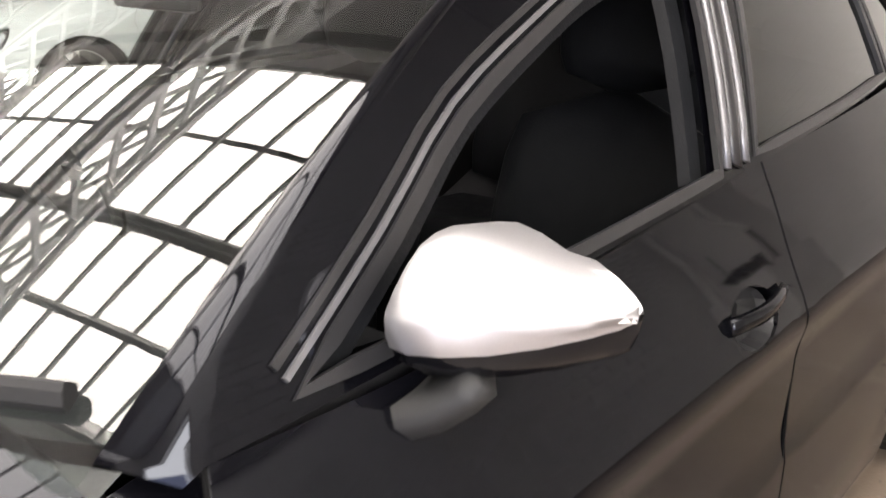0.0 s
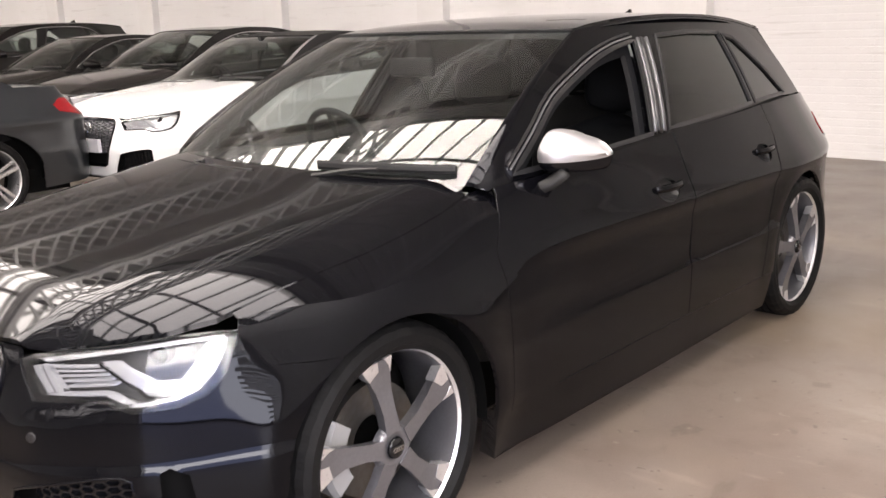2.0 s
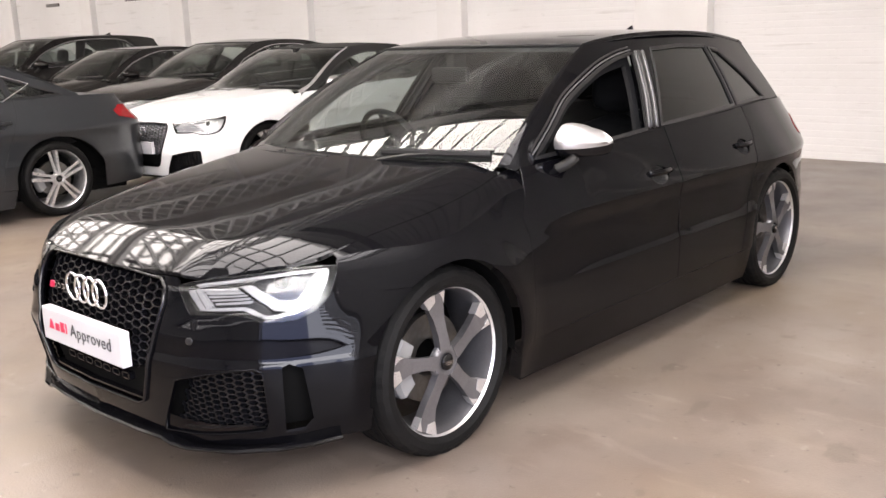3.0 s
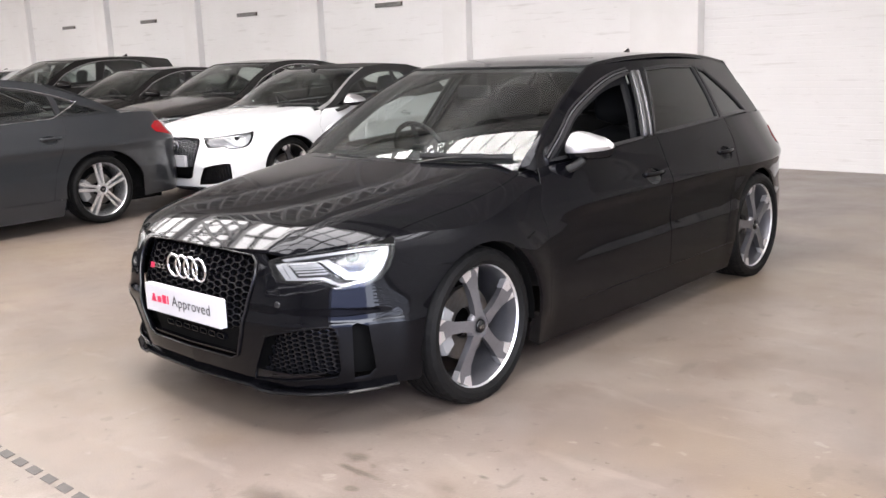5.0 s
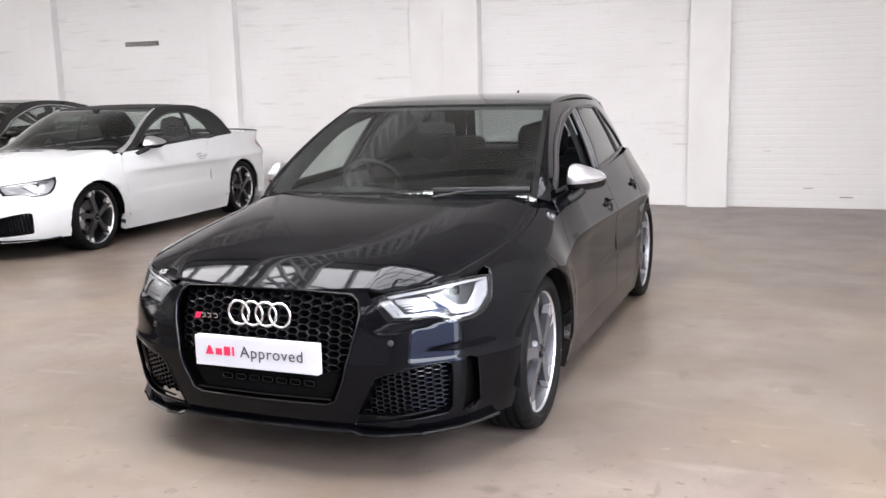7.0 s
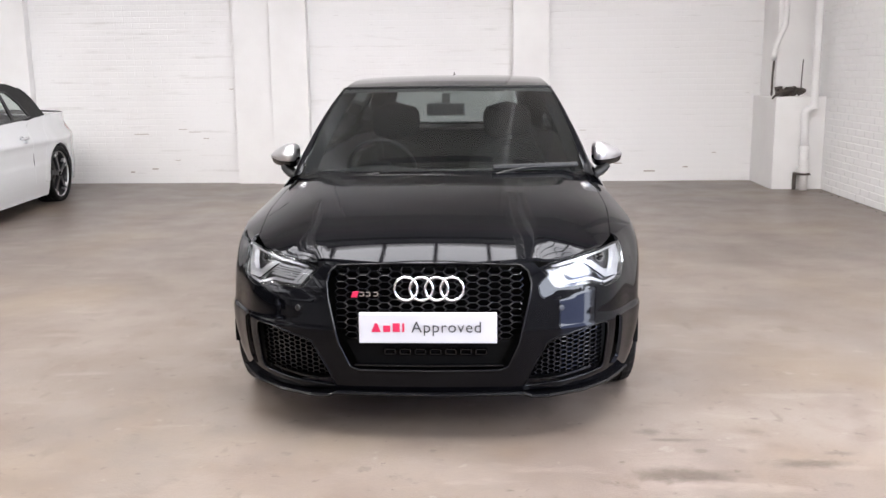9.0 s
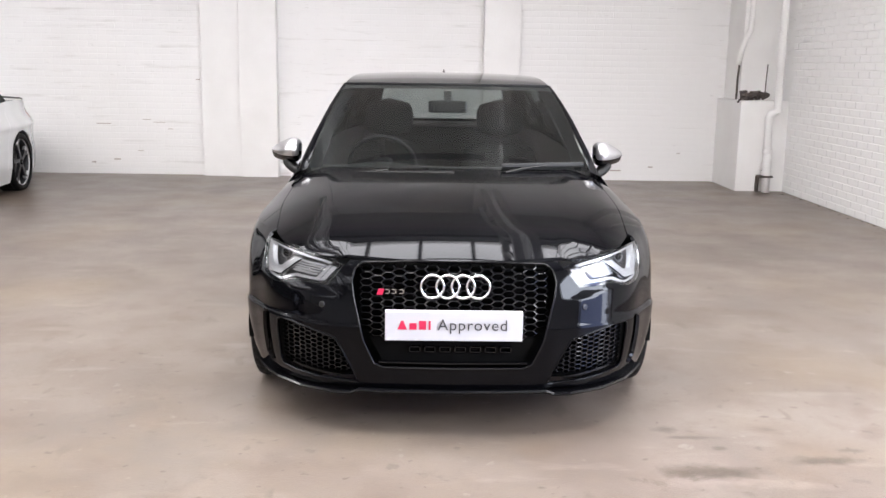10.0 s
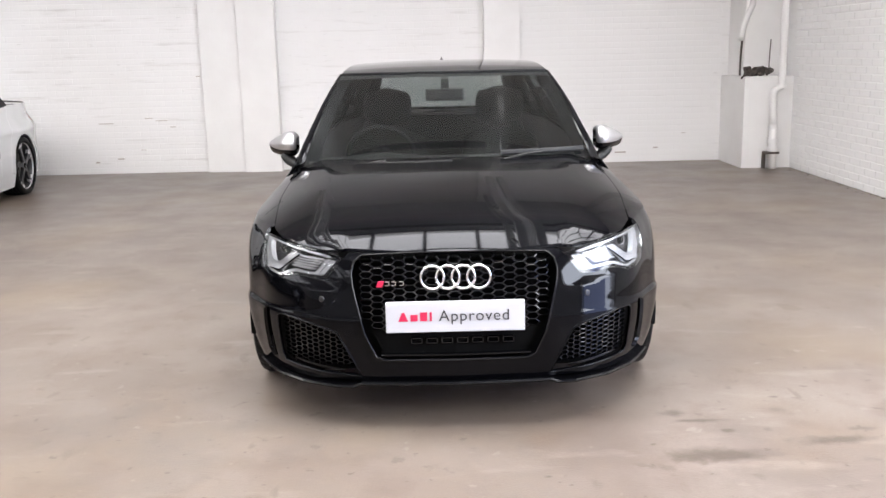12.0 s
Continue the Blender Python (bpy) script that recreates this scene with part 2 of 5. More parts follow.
M_RUBBER = mat("tyre_rubber", (0.005, 0.005, 0.0053), 0.58, second=(0.009, 0.0088, 0.0085), scale=14, bump=0.25, bump_scale=160, rough_var=0.1, spec=0.12)
M_VOID = mat("dark_cavity", (0.003, 0.003, 0.003), 0.8, bump=0.1, spec=0.08)
M_CABIN = mat("dark_cabin_fabric", (0.022, 0.022, 0.024), 0.65, second=(0.03, 0.03, 0.032), scale=40, bump=0.25, bump_scale=400)
M_LEATHER = mat("dark_leather", (0.0065, 0.007, 0.008), 0.5, second=(0.010, 0.0105, 0.012), scale=25, bump=0.2, bump_scale=220, rough_var=0.1, spec=0.12)
M_CHROME = mat("chrome", (0.74, 0.74, 0.75), 0.1, 1.0, rough_var=0.05, scale=30)
M_SILVER = mat("matt_aluminium", (0.54, 0.537, 0.55), 0.38, 0.9, second=(0.50, 0.497, 0.51), scale=500, rough_var=0.04)
M_TITAN = mat("titanium_grey_alloy", (0.19, 0.19, 0.205), 0.36, 0.75, second=(0.16, 0.16, 0.172), scale=120, rough_var=0.06)
M_MACHINED = mat("machined_alloy", (0.8, 0.8, 0.81), 0.3, 0.85, second=(0.72, 0.72, 0.74), scale=260, rough_var=0.08)
M_ALLOY = mat("silver_alloy", (0.66, 0.66, 0.67), 0.28, 0.8, second=(0.58, 0.58, 0.6), scale=160, rough_var=0.06)
M_DARK_ALLOY = mat("dark_alloy", (0.07, 0.07, 0.075), 0.35, 0.7, second=(0.055, 0.055, 0.06), scale=120, rough_var=0.06)
M_DISC = mat("brake_iron", (0.13, 0.125, 0.12), 0.4, 0.9, second=(0.10, 0.085, 0.07), scale=60, rough_var=0.1)
M_CALIPER = mat("grey_caliper", (0.3, 0.3, 0.3), 0.4, 0.3, bump=0.1)
M_PLATE = mat("white_plate", (0.58, 0.58, 0.61), 0.35, second=(0.53, 0.53, 0.56), scale=6)
M_RED = mat("red_print", (0.62, 0.02, 0.08), 0.4, bump=0.05)
M_INK = mat("dark_grey_print", (0.05, 0.05, 0.055), 0.45, bump=0.05)
M_LIGHT_PLASTIC = mat("pale_light_guide", (0.38, 0.385, 0.40), 0.30, 0.6, second=(0.32, 0.325, 0.34), scale=60)
M_LAMP_HOUSING = mat("lamp_housing", (0.03, 0.03, 0.032), 0.42, 0.3, second=(0.022, 0.022, 0.024), scale=50)
M_TAIL = mat("red_lamp_glass", (0.24, 0.006, 0.009), 0.08, rough_var=0.03, scale=50)
M_CLOTH = mat("black_roof_cloth", (0.012, 0.012, 0.012), 0.85, second=(0.02, 0.02, 0.02), scale=90, bump=0.4, bump_scale=500)
M_GLASS = glass("window_glass", (0.70, 0.75, 0.73))
M_REAR_GLASS = glass("tinted_rear_glass", (0.34, 0.37, 0.37))
M_LENS = glass("lamp_glass", (0.93, 0.94, 0.95), mirror=0.03)
M_PRIVACY = glass("privacy_glass", (0.035, 0.036, 0.036))
M_CHIP = mat("bare_brick_chip", (0.46, 0.40, 0.37), 0.8, second=(0.34, 0.29, 0.26), scale=30, bump=0.4)
M_TAPE = mat("dark_floor_paint", (0.04, 0.036, 0.033), 0.6, second=(0.085, 0.075, 0.066), scale=40, bump=0.2)
M_MIRROR = mat("mirror_glass", (0.9, 0.9, 0.9), 0.02, 1.0, rough_var=0.01, scale=20)
M_PAINT_BLACK.node_tree.nodes["Principled BSDF"].inputs["Specular Tint"].default_value = (0.88, 0.92, 1.0, 1)
M_WIPER = mat("matt_wiper_rubber", (0.007, 0.007, 0.007), 0.65, bump=0.1, bump_scale=200)

# ---- roof: dark boarding with open glazed strips, glazing bars and lattice girders ----
bm = bmesh.new()


def boards(xa, xb, ya, yb):
    n = max(1, int((yb - ya) / 0.17))
    for k in range(n):
        a, b = ya + (yb - ya) * k / n, ya + (yb - ya) * (k + 1) / n
        box(xa, xb, a + 0.006, b - 0.006, ROOF_Z, ROOF_Z + 0.05, bm=bm)
    box(xa, xb, ya, yb, ROOF_Z + 0.055, ROOF_Z + 0.3, bm=bm)


boards(X0, X1, Y0, -11.0)
boards(X0, X1, -8.5, -3.6)
boards(X0, X1, -1.68, -1.58)
boards(X0, X1, 0.38, 0.80)
boards(X0, X1, 0.93, Y1)
box(X0, X1, Y0, Y1, ROOF_Z + 0.6, ROOF_Z + 0.65, bm=bm)
setting("ceiling", bm, M_CEIL, "white-painted boarded roof lining", "ceiling")
for i, (xa, xb, ya, yb, watts) in enumerate(STRIPS):
    bm = bmesh.new()
    x = xa + 0.2
    while x < xb:
        box(x - 0.022, x + 0.022, ya, yb, ROOF_Z - 0.03, ROOF_Z + 0.06, bm=bm)
        x += 0.62
    for f in (0.0, 0.5, 1.0):
        yy = ya + (yb - ya) * f
        box(xa, xb, yy - 0.03, yy + 0.03, ROOF_Z - 0.05, ROOF_Z + 0.05, bm=bm)
    setting("skylight_%d" % (i + 1), bm, M_BAR, "long roof skylight with steel glazing bars", "skylight")


def bar(bm, a, b, w):
    """A square bar between two points."""
    a, b = Vector(a), Vector(b)
    d = b - a
    m = Matrix.Translation((a + b) / 2) @ d.to_track_quat("Z", "Y").to_matrix().to_4x4() @ Matrix.Diagonal((w, w, d.length, 1))
    bmesh.ops.create_cube(bm, size=1, matrix=m)


def girder(x):
    g = tagged(new("lattice_girder"), "pale-painted steel lattice roof girder", "girder", "roof girders")
    g.location = (x, 0, 0)
    zb, zt = 4.1, 5.1
    bm = bmesh.new()
    for z in (zb, zt):
        for dx in (-0.09, 0.09):
            box(dx - 0.045, dx + 0.045, Y0, Y1, z - 0.05, z + 0.05, bm=bm)
    part("chord", bm, M_STEEL, g)
    bm = bmesh.new()
    step, pitch = 0.84, 0.42
    y = Y0
    while y < Y1 - step:
        bar(bm, (-0.07, y, zb), (-0.07, y + step, zt), 0.05)
        bar(bm, (0.07, y + step, zb), (0.07, y, zt), 0.05)
        y += pitch
    part("lattice_bracing", bm, M_STEEL, g)
    return g


GIRDERS = [0.8, -2.45, -5.75, -9.0, -12.5, -15.8, -19.5]
first = girder(GIRDERS[0])
for x in GIRDERS[1:]:
    copy_thing(first, pose(x, 0, 0))
# ---- body surface of the hatchback: plan outline, inset profiles and top heightfields ----
def spl(xs, ys, x):
    """Smooth curve through knots (monotone cubic)."""
    n = len(xs)
    if x <= xs[0]:
        return ys[0]
    if x >= xs[-1]:
        return ys[-1]
    i = 0
    while xs[i + 1] < x:
        i += 1

    def slope(k):
        if k == 0:
            return (ys[1] - ys[0]) / (xs[1] - xs[0])
        if k == n - 1:
            return (ys[-1] - ys[-2]) / (xs[-1] - xs[-2])
        a, b = (ys[k] - ys[k - 1]) / (xs[k] - xs[k - 1]), (ys[k + 1] - ys[k]) / (xs[k + 1] - xs[k])
        return 0.0 if a * b <= 0 else 2 * a * b / (a + b)
    h = xs[i + 1] - xs[i]
    t = (x - xs[i]) / h
    m0, m1 = slope(i) * h, slope(i + 1) * h
    return (2 * t**3 - 3 * t**2 + 1) * ys[i] + (t**3 - 2 * t**2 + t) * m0 + (-2 * t**3 + 3 * t**2) * ys[i + 1] + (t**3 - t**2) * m1


def ramp01(a, b, x):
    t = min(1.0, max(0.0, (x - a) / (b - a)))
    return t * t * (3 - 2 * t)


HUB_Z, AXLE = 0.285, 1.3155
PLAN_S = [0, 1, 2, 3, 4, 5, 6, 7, 8, 9, 10, 11, 12, 13, 14, 15, 16, 17, 18, 19]
PLAN_X = [0, .30, .50, .665, .778, .858, .902, .912, .893, .882, .882, .884, .886, .886, .862, .798, .715, .56, .3, 0]
PLAN_Y = [-2.125, -2.11, -2.065, -1.96, -1.82, -1.64, -1.42, -1.15, -.80, -.4, 0, .4, .8, 1.15, 1.5, 1.8, 1.98, 2.08, 2.12, 2.13]


def inset(s, z, y):
    front = spl([.10, .2, .3, .385, .41, .435, .50, .55, .62, .66, .70, .8], [.05, .02, .005, -.004, -.003, .004, .014, .027, .056, .084, .13, .3], z)
    corner = spl([.10, .25, .37, .405, .432, .47, .50, .55, .62, .67, .70, .75, .85], [.06, .012, -.004, -.005, .005, .008, .011, .019, .038, .056, .078, .13, .3], z)
    fend = spl([.10, .2, .30, .45, .55, .62, .69, .75, .80, .83, .855, .88], [.05, .025, .004, .002, .005, .014, .034, .064, .096, .120, .15, .2], z)
    side = spl([.10, .2, .30, .40, .435, .455, .50, .62, .685, .71, .755, .85, .92, 1.0], [.026, .012, .005, .003, .003, .007, .011, .011, .0, .008, .03, .075, .112, .152], z)
    d = front + (corner - front) * ramp01(1.5, 3.6, s)
    d += (fend - d) * ramp01(4.6, 6.6, s)
    d += (side - d) * ramp01(7.4, 8.8, s)
    d += 0.025 * ramp01(.5, 1.6, y) * ramp01(.62, .95, z)
    # upward-facing shoulder under the headlight, and the tailgate leaning in
    line = .506 + .030 * (s - 1.84)
    d += (.012 * ramp01(line, line + .036, z) - .006) * ramp01(1.5, 2.1, s) * (1 - ramp01(3.3, 4.4, s)) * (1 - ramp01(.57, .63, z))
    d += 0.07 * ramp01(.60, .95, z) * ramp01(15.8, 17.4, s)
    for hy in (-AXLE, AXLE):
        r = math.hypot(y - hy, z - HUB_Z)
        d -= (0.011 if hy < 0 else 0.006) * math.exp(-((r - 0.372) / 0.075) ** 2)
    return d


def shell(s, z):
    """A point of the lower body's left side: s runs round the plan from nose to tail."""
    x, y = spl(PLAN_S, PLAN_X, s), spl(PLAN_S, PLAN_Y, s)
    e = 0.05
    dx, dy = spl(PLAN_S, PLAN_X, s + e) - spl(PLAN_S, PLAN_X, s - e), spl(PLAN_S, PLAN_Y, s + e) - spl(PLAN_S, PLAN_Y, s - e)
    if s < e:
        dx, dy = 1.0, 0.0
    n = math.hypot(dx, dy) or 1.0
    d = inset(s, z, y)
    return (max(0.0, x - d * dy / n), y + d * dx / n, z)


def bonnet_z(x, y):
    """Height of the bonnet and wing tops."""
    c = spl([-2.12, -2.05, -2.0, -1.95, -1.90, -1.86, -1.80, -1.7, -1.45, -1.15, -.90, -.75], [.615, .662, .690, .716, .741, .757, .773, .795, .837, .878, .912, .926], y)
    a = spl([-2.03, -1.99, -1.94, -1.82, -1.4, -.8], [.21, .195, .122, .098, .077, .074], y)
    xc = spl([-2.05, -1.8, -.8], [.41, .47, .60], y)
    u = abs(x) / xc
    # nearly level between the two creases, falling away outside them
    crown = spl([-2.1, -1.9, -1.6, -.8], [.006, .010, .013, .022], y)
    if u < 1:
        return c - crown * u * u
    w = (abs(x) - xc) / (.74 - xc)
    return c - crown - (a - crown) * (.55 * w + .45 * w * w)


def cabin_x(y, z):
    """Half width of the glasshouse at a height above the belt."""
    b = 0.772 - (0.030 * ((y - .25) / 1.04) ** 2 if y < .25 else 0.085 * ((y - .25) / 1.2) ** 2)
    t = (z - 0.92)
    return b - 0.41 * t - 0.30 * max(0.0, t) ** 2


def roof_z(x, y):
    c = spl([-.21, 0, .3, .6, .9, 1.2, 1.5, 1.75], [1.290, 1.322, 1.342, 1.348, 1.343, 1.325, 1.29, 1.25], y)
    u = abs(x) / 0.56
    return c - 0.016 * u ** 2.6
# ---- panel tools: sheet panels cut from a surface by an outline ----
from mathutils.geometry import delaunay_2d_cdt


def dense(poly, step):
    """Closed outline with points added along its edges."""
    out = []
    for (a, b), (c, d) in zip(poly, poly[1:] + poly[:1]):
        n = max(1, int(math.ceil(math.hypot((c - a), (d - b)) / step)))
        out += [(a + (c - a) * k / n, b + (d - b) * k / n) for k in range(n)]
    return out


def within(poly, x, y):
    hit = False
    j = len(poly) - 1
    for i in range(len(poly)):
        (xi, yi), (xj, yj) = poly[i], poly[j]
        if (yi > y) != (yj > y) and x < (xj - xi) * (y - yi) / (yj - yi) + xi:
            hit = not hit
        j = i
    return hit


class Sheet:
    """Collects panels into one mesh, with exact surface normals and a folded-in edge."""

    def __init__(self, change=lambda p: p):
        self.v, self.n, self.f, self.change = [], [], [], change

    def surf_point(self, surf, u, v, e):
        p = Vector(self.change(surf(u, v)))
        a = Vector(self.change(surf(u + e[0], v))) - Vector(self.change(surf(u - e[0], v)))
        b = Vector(self.change(surf(u, v + e[1]))) - Vector(self.change(surf(u, v - e[1])))
        n = a.cross(b)
        return p, (n.normalized() if n.length > 1e-12 else Vector((0, 0, 1)))

    def panel(self, surf, outline, holes=(), step=(0.1, 0.02), fold=0.014, out=(0, 0, 1), sides=(1,), eps=(0.02, 0.004), lift=0.0):
        """surf(u, v) gives a point; the outline and holes are closed lists of (u, v); out: roughly outward."""
        su, sv = step
        scaled = [dense([(u / su, v / sv) for u, v in poly], 0.7) for poly in (outline, *holes)]
        pts, edges = [], []
        for poly in scaled:
            k = len(pts)
            pts += poly
            edges += [(k + i, k + (i + 1) % len(poly)) for i in range(len(poly))]
        us, vs = [p[0] for p in scaled[0]], [p[1] for p in scaled[0]]
        edge_pts = [p for poly in scaled for p in poly]
        for i in range(int(math.floor(min(us))), int(math.ceil(max(us))) + 1):
            for j in range(int(math.floor(min(vs))), int(math.ceil(max(vs))) + 1):
                q = (i + 0.03, j + 0.03)
                if within(scaled[0], *q) and not any(within(h, *q) for h in scaled[1:]):
                    if min((a - q[0]) ** 2 + (b - q[1]) ** 2 for a, b in edge_pts) > 0.16:
                        pts.append(q)
        res = delaunay_2d_cdt([Vector(p) for p in pts], edges, [], 0, 1e-5)
        tv, tf = res[0], res[2]
        tris = []
        for f in tf:
            cx, cy = sum(tv[i][0] for i in f) / 3, sum(tv[i][1] for i in f) / 3
            if within(scaled[0], cx, cy) and not any(within(h, cx, cy) for h in scaled[1:]):
                tris.append(tuple(f))
        P, N = [], []
        for p in tv:
            q, n = self.surf_point(surf, p[0] * su, p[1] * sv, eps)
            P.append(q), N.append(n)
        mid = P[tris[len(tris) // 2][0]]
        o = Vector(out) if len(out) == 3 else Vector((0, 0, 1))
        agree = sum(1 if N[t[0]].dot(o) > 0 else -1 for t in tris)
        if agree < 0:
            N = [-n for n in N]
        if lift:
            P = [p + n * lift for p, n in zip(P, N)]
        for side in sides:
            base = len(self.v)
            m = Vector((side, 1, 1))
            self.v += [p * m for p in P]
            self.n += [n * m for n in N]
            count = {}
            for t in tris:
                a, b, c = (self.v[base + i] for i in t)
                g = (b - a).cross(c - a)
                if g.dot(self.n[base + t[0]]) < 0:
                    t = t[::-1]
                self.f.append(tuple(base + i for i in t))
                for i in range(3):
                    e = (t[i], t[(i + 1) % 3])
                    count[e] = 1
            if fold:
                rim = [e for e in count if (e[1], e[0]) not in count]
                fresh = {}
                for a, b in rim:
                    for i in (a, b):
                        if i not in fresh:
                            fresh[i] = len(self.v)
                            self.v.append(self.v[base + i] - self.n[base + i] * fold)
                            self.n.append(self.n[base + i].copy())
                    self.f.append((base + b, base + a, fresh[a], fresh[b]))
        return self

    def grid(self, pts, sides=(1,), closed=False):
        """A plain quad grid of points; rows of equal length."""
        for side in sides:
            base, w = len(self.v), len(pts[0])
            m = Vector((side, 1, 1))
            for row in pts:
                for p in row:
                    self.v.append(Vector(self.change(p)) * m)
                    self.n.append(None)
            for i in range(len(pts) - 1):
                for j in range(w if closed else w - 1):
                    k = (j + 1) % w
                    q = (base + i * w + j, base + i * w + k, base + (i + 1) * w + k, base + (i + 1) * w + j)
                    self.f.append(q if side > 0 else q[::-1])
        return self

    def build(self, name, material, parent, label=""):
        me = bpy.data.meshes.new(name)
        me.from_pydata([tuple(v) for v in self.v], [], self.f)
        me.polygons.foreach_set("use_smooth", [True] * len(me.polygons))
        me.materials.append(material)
        if any(n is not None for n in self.n):
            me.normals_split_custom_set_from_vertices([tuple(n) if n is not None else (0, 0, 0) for n in self.n])
        ob = new(name, me)
        ob.parent = parent
        if label:
            ob["label"] = label
        return ob


def lathe(profile, n=48, axis="X", bm=None, a0=0.0, a1=2 * math.pi):
    """Turns (along, radius) pairs about an axis."""
    bm = bm or bmesh.new()
    rings = []
    full = abs(a1 - a0 - 2 * math.pi) < 1e-6
    for h, r in profile:
        ring = []
        for k in range(n if full else n + 1):
            a = a0 + (a1 - a0) * k / n
            c, s = r * math.cos(a), r * math.sin(a)
            ring.append(bm.verts.new((h, c, s) if axis == "X" else (c, s, h) if axis == "Z" else (s, h, c)))
        rings.append(ring)
    for A, B in zip(rings, rings[1:]):
        for k in range(len(A) if full else len(A) - 1):
            j = (k + 1) % len(A)
            bm.faces.new((A[k], A[j], B[j], B[k]))
    bmesh.ops.recalc_face_normals(bm, faces=bm.faces)
    return bm


def sweep(path, section, closed=False, up=(0, 0, 1), bm=None):
    """Runs a closed section of (across, up) pairs along a path of points."""
    bm = bm or bmesh.new()
    path = [Vector(p) for p in path]
    n = len(path)
    rings = []
    for i, p in enumerate(path):
        if closed:
            d = path[(i + 1) % n] - path[i - 1]
        else:
            d = path[min(i + 1, n - 1)] - path[max(i - 1, 0)]
        d.normalize()
        u = Vector(up[i] if isinstance(up, list) else up)
        side = d.cross(u).normalized()
        u = side.cross(d).normalized()
        rings.append([bm.verts.new(p + side * a + u * b) for a, b in section])
    m = len(section)
    for i in range(n if closed else n - 1):
        A, B = rings[i], rings[(i + 1) % n]
        for k in range(m):
            bm.faces.new((A[k], A[(k + 1) % m], B[(k + 1) % m], B[k]))
    if not closed:
        bm.faces.new(rings[0][::-1])
        bm.faces.new(rings[-1])
    bmesh.ops.recalc_face_normals(bm, faces=bm.faces)
    return bm


def prism(poly, depth, place, bevel=0.0, bm=None):
    """A flat outline in a local plane, given thickness; place maps local (a, b, c) into space."""
    bm = bm or bmesh.new()
    lo = [bm.verts.new(place @ Vector((a, b, 0))) for a, b in poly]
    hi = [bm.verts.new(place @ Vector((a, b, depth))) for a, b in poly]
    faces = [bm.faces.new(lo[::-1]), bm.faces.new(hi)]
    for k in range(len(poly)):
        j = (k + 1) % len(poly)
        faces.append(bm.faces.new((lo[k], lo[j], hi[j], hi[k])))
    if bevel:
        bmesh.ops.bevel(bm, geom=[e for e in hi_edges(faces[1])], offset=bevel, segments=2, affect="EDGES")
    bmesh.ops.recalc_face_normals(bm, faces=bm.faces)
    return bm


def hi_edges(face):
    return list(face.edges)


def loft(rings, caps=True, bm=None):
    """Joins closed rings of points, one after another."""
    bm = bm or bmesh.new()
    R = [[bm.verts.new(p) for p in ring] for ring in rings]
    for A, B in zip(R, R[1:]):
        for k in range(len(A)):
            j = (k + 1) % len(A)
            bm.faces.new((A[k], A[j], B[j], B[k]))
    if caps:
        bm.faces.new(R[0][::-1])
        bm.faces.new(R[-1])
    bmesh.ops.recalc_face_normals(bm, faces=bm.faces)
    return bm


def pad(w, d, h, place, power=4.0, n=20, layers=7, bm=None):
    """A soft cushion: a rounded block of width w, depth d and height h."""
    rings = []
    for i in range(layers + 1):
        t = -1 + 2 * i / layers
        k = max(0.02, (1 - abs(t) ** power) ** (1 / power))
        ring = []
        for j in range(n):
            a = 2 * math.pi * j / n
            c, s = math.cos(a), math.sin(a)
            r = (abs(c) ** power + abs(s) ** power) ** (-1 / power)
            ring.append(place @ Vector((w / 2 * k * r * c, d / 2 * k * r * s, h / 2 * (1 + t))))
        rings.append(ring)
    return loft(rings, bm=bm)


# ---- cars ----
def s_of_y(y):
    """Plan parameter along the flank for a place along the car."""
    lo, hi = 3.0, 17.0
    for _ in range(40):
        m = (lo + hi) / 2
        lo, hi = (m, hi) if spl(PLAN_S, PLAN_Y, m) < y else (lo, m)
    return lo


def front_s(x, z):
    """Plan parameter on the nose for a half width."""
    lo, hi = 0.0, 6.0
    for _ in range(30):
        m = (lo + hi) / 2
        lo, hi = (m, hi) if shell(m, z)[0] < x else (lo, m)
    return lo


def front_y(x, z):
    return shell(front_s(abs(x), z), z)[1]


def belt_z(y):
    return spl([-.82, -.3, .25, .75, 1.05, 1.5, 1.9], [.860, .886, .914, .932, .942, .953, .94], y)


ARCH_R = 0.352


def arch(hy, y0, y1, n):
    """Points (s, z) along a wheel arch from y0 to y1."""
    out = []
    a0 = math.acos(max(-1, min(1, (y0 - hy) / ARCH_R)))
    a1 = math.acos(max(-1, min(1, (y1 - hy) / ARCH_R)))
    for k in range(n + 1):
        a = a0 + (a1 - a0) * k / n
        out.append((s_of_y(hy + ARCH_R * math.cos(a)), HUB_Z + ARCH_R * math.sin(a)))
    return out


def wing_top(s):
    """Height at which the flank meets the bonnet surface."""
    lo, hi = 0.6, 0.9
    for _ in range(30):
        m = (lo + hi) / 2
        x, y, z = shell(s, m)
        lo, hi = (m, hi) if z < bonnet_z(x, y) else (lo, m)
    return lo


def shut_x(y):
    """Half width of the bonnet."""
    return spl([-2.03, -1.99, -1.94, -1.82, -1.76, -1.70, -1.6, -1.3, -1.0, -.84], [.40, .49, .575, .688, .718, .732, .740, .762, .748, .718], y)


def chain(pts, n=6):
    """A smooth open line through points of (a, b)."""
    t = list(range(len(pts)))
    out = []
    for k in range((len(pts) - 1) * n + 1):
        q = k / n
        out.append((spl(t, [p[0] for p in pts], q), spl(t, [p[1] for p in pts], q)))
    return out


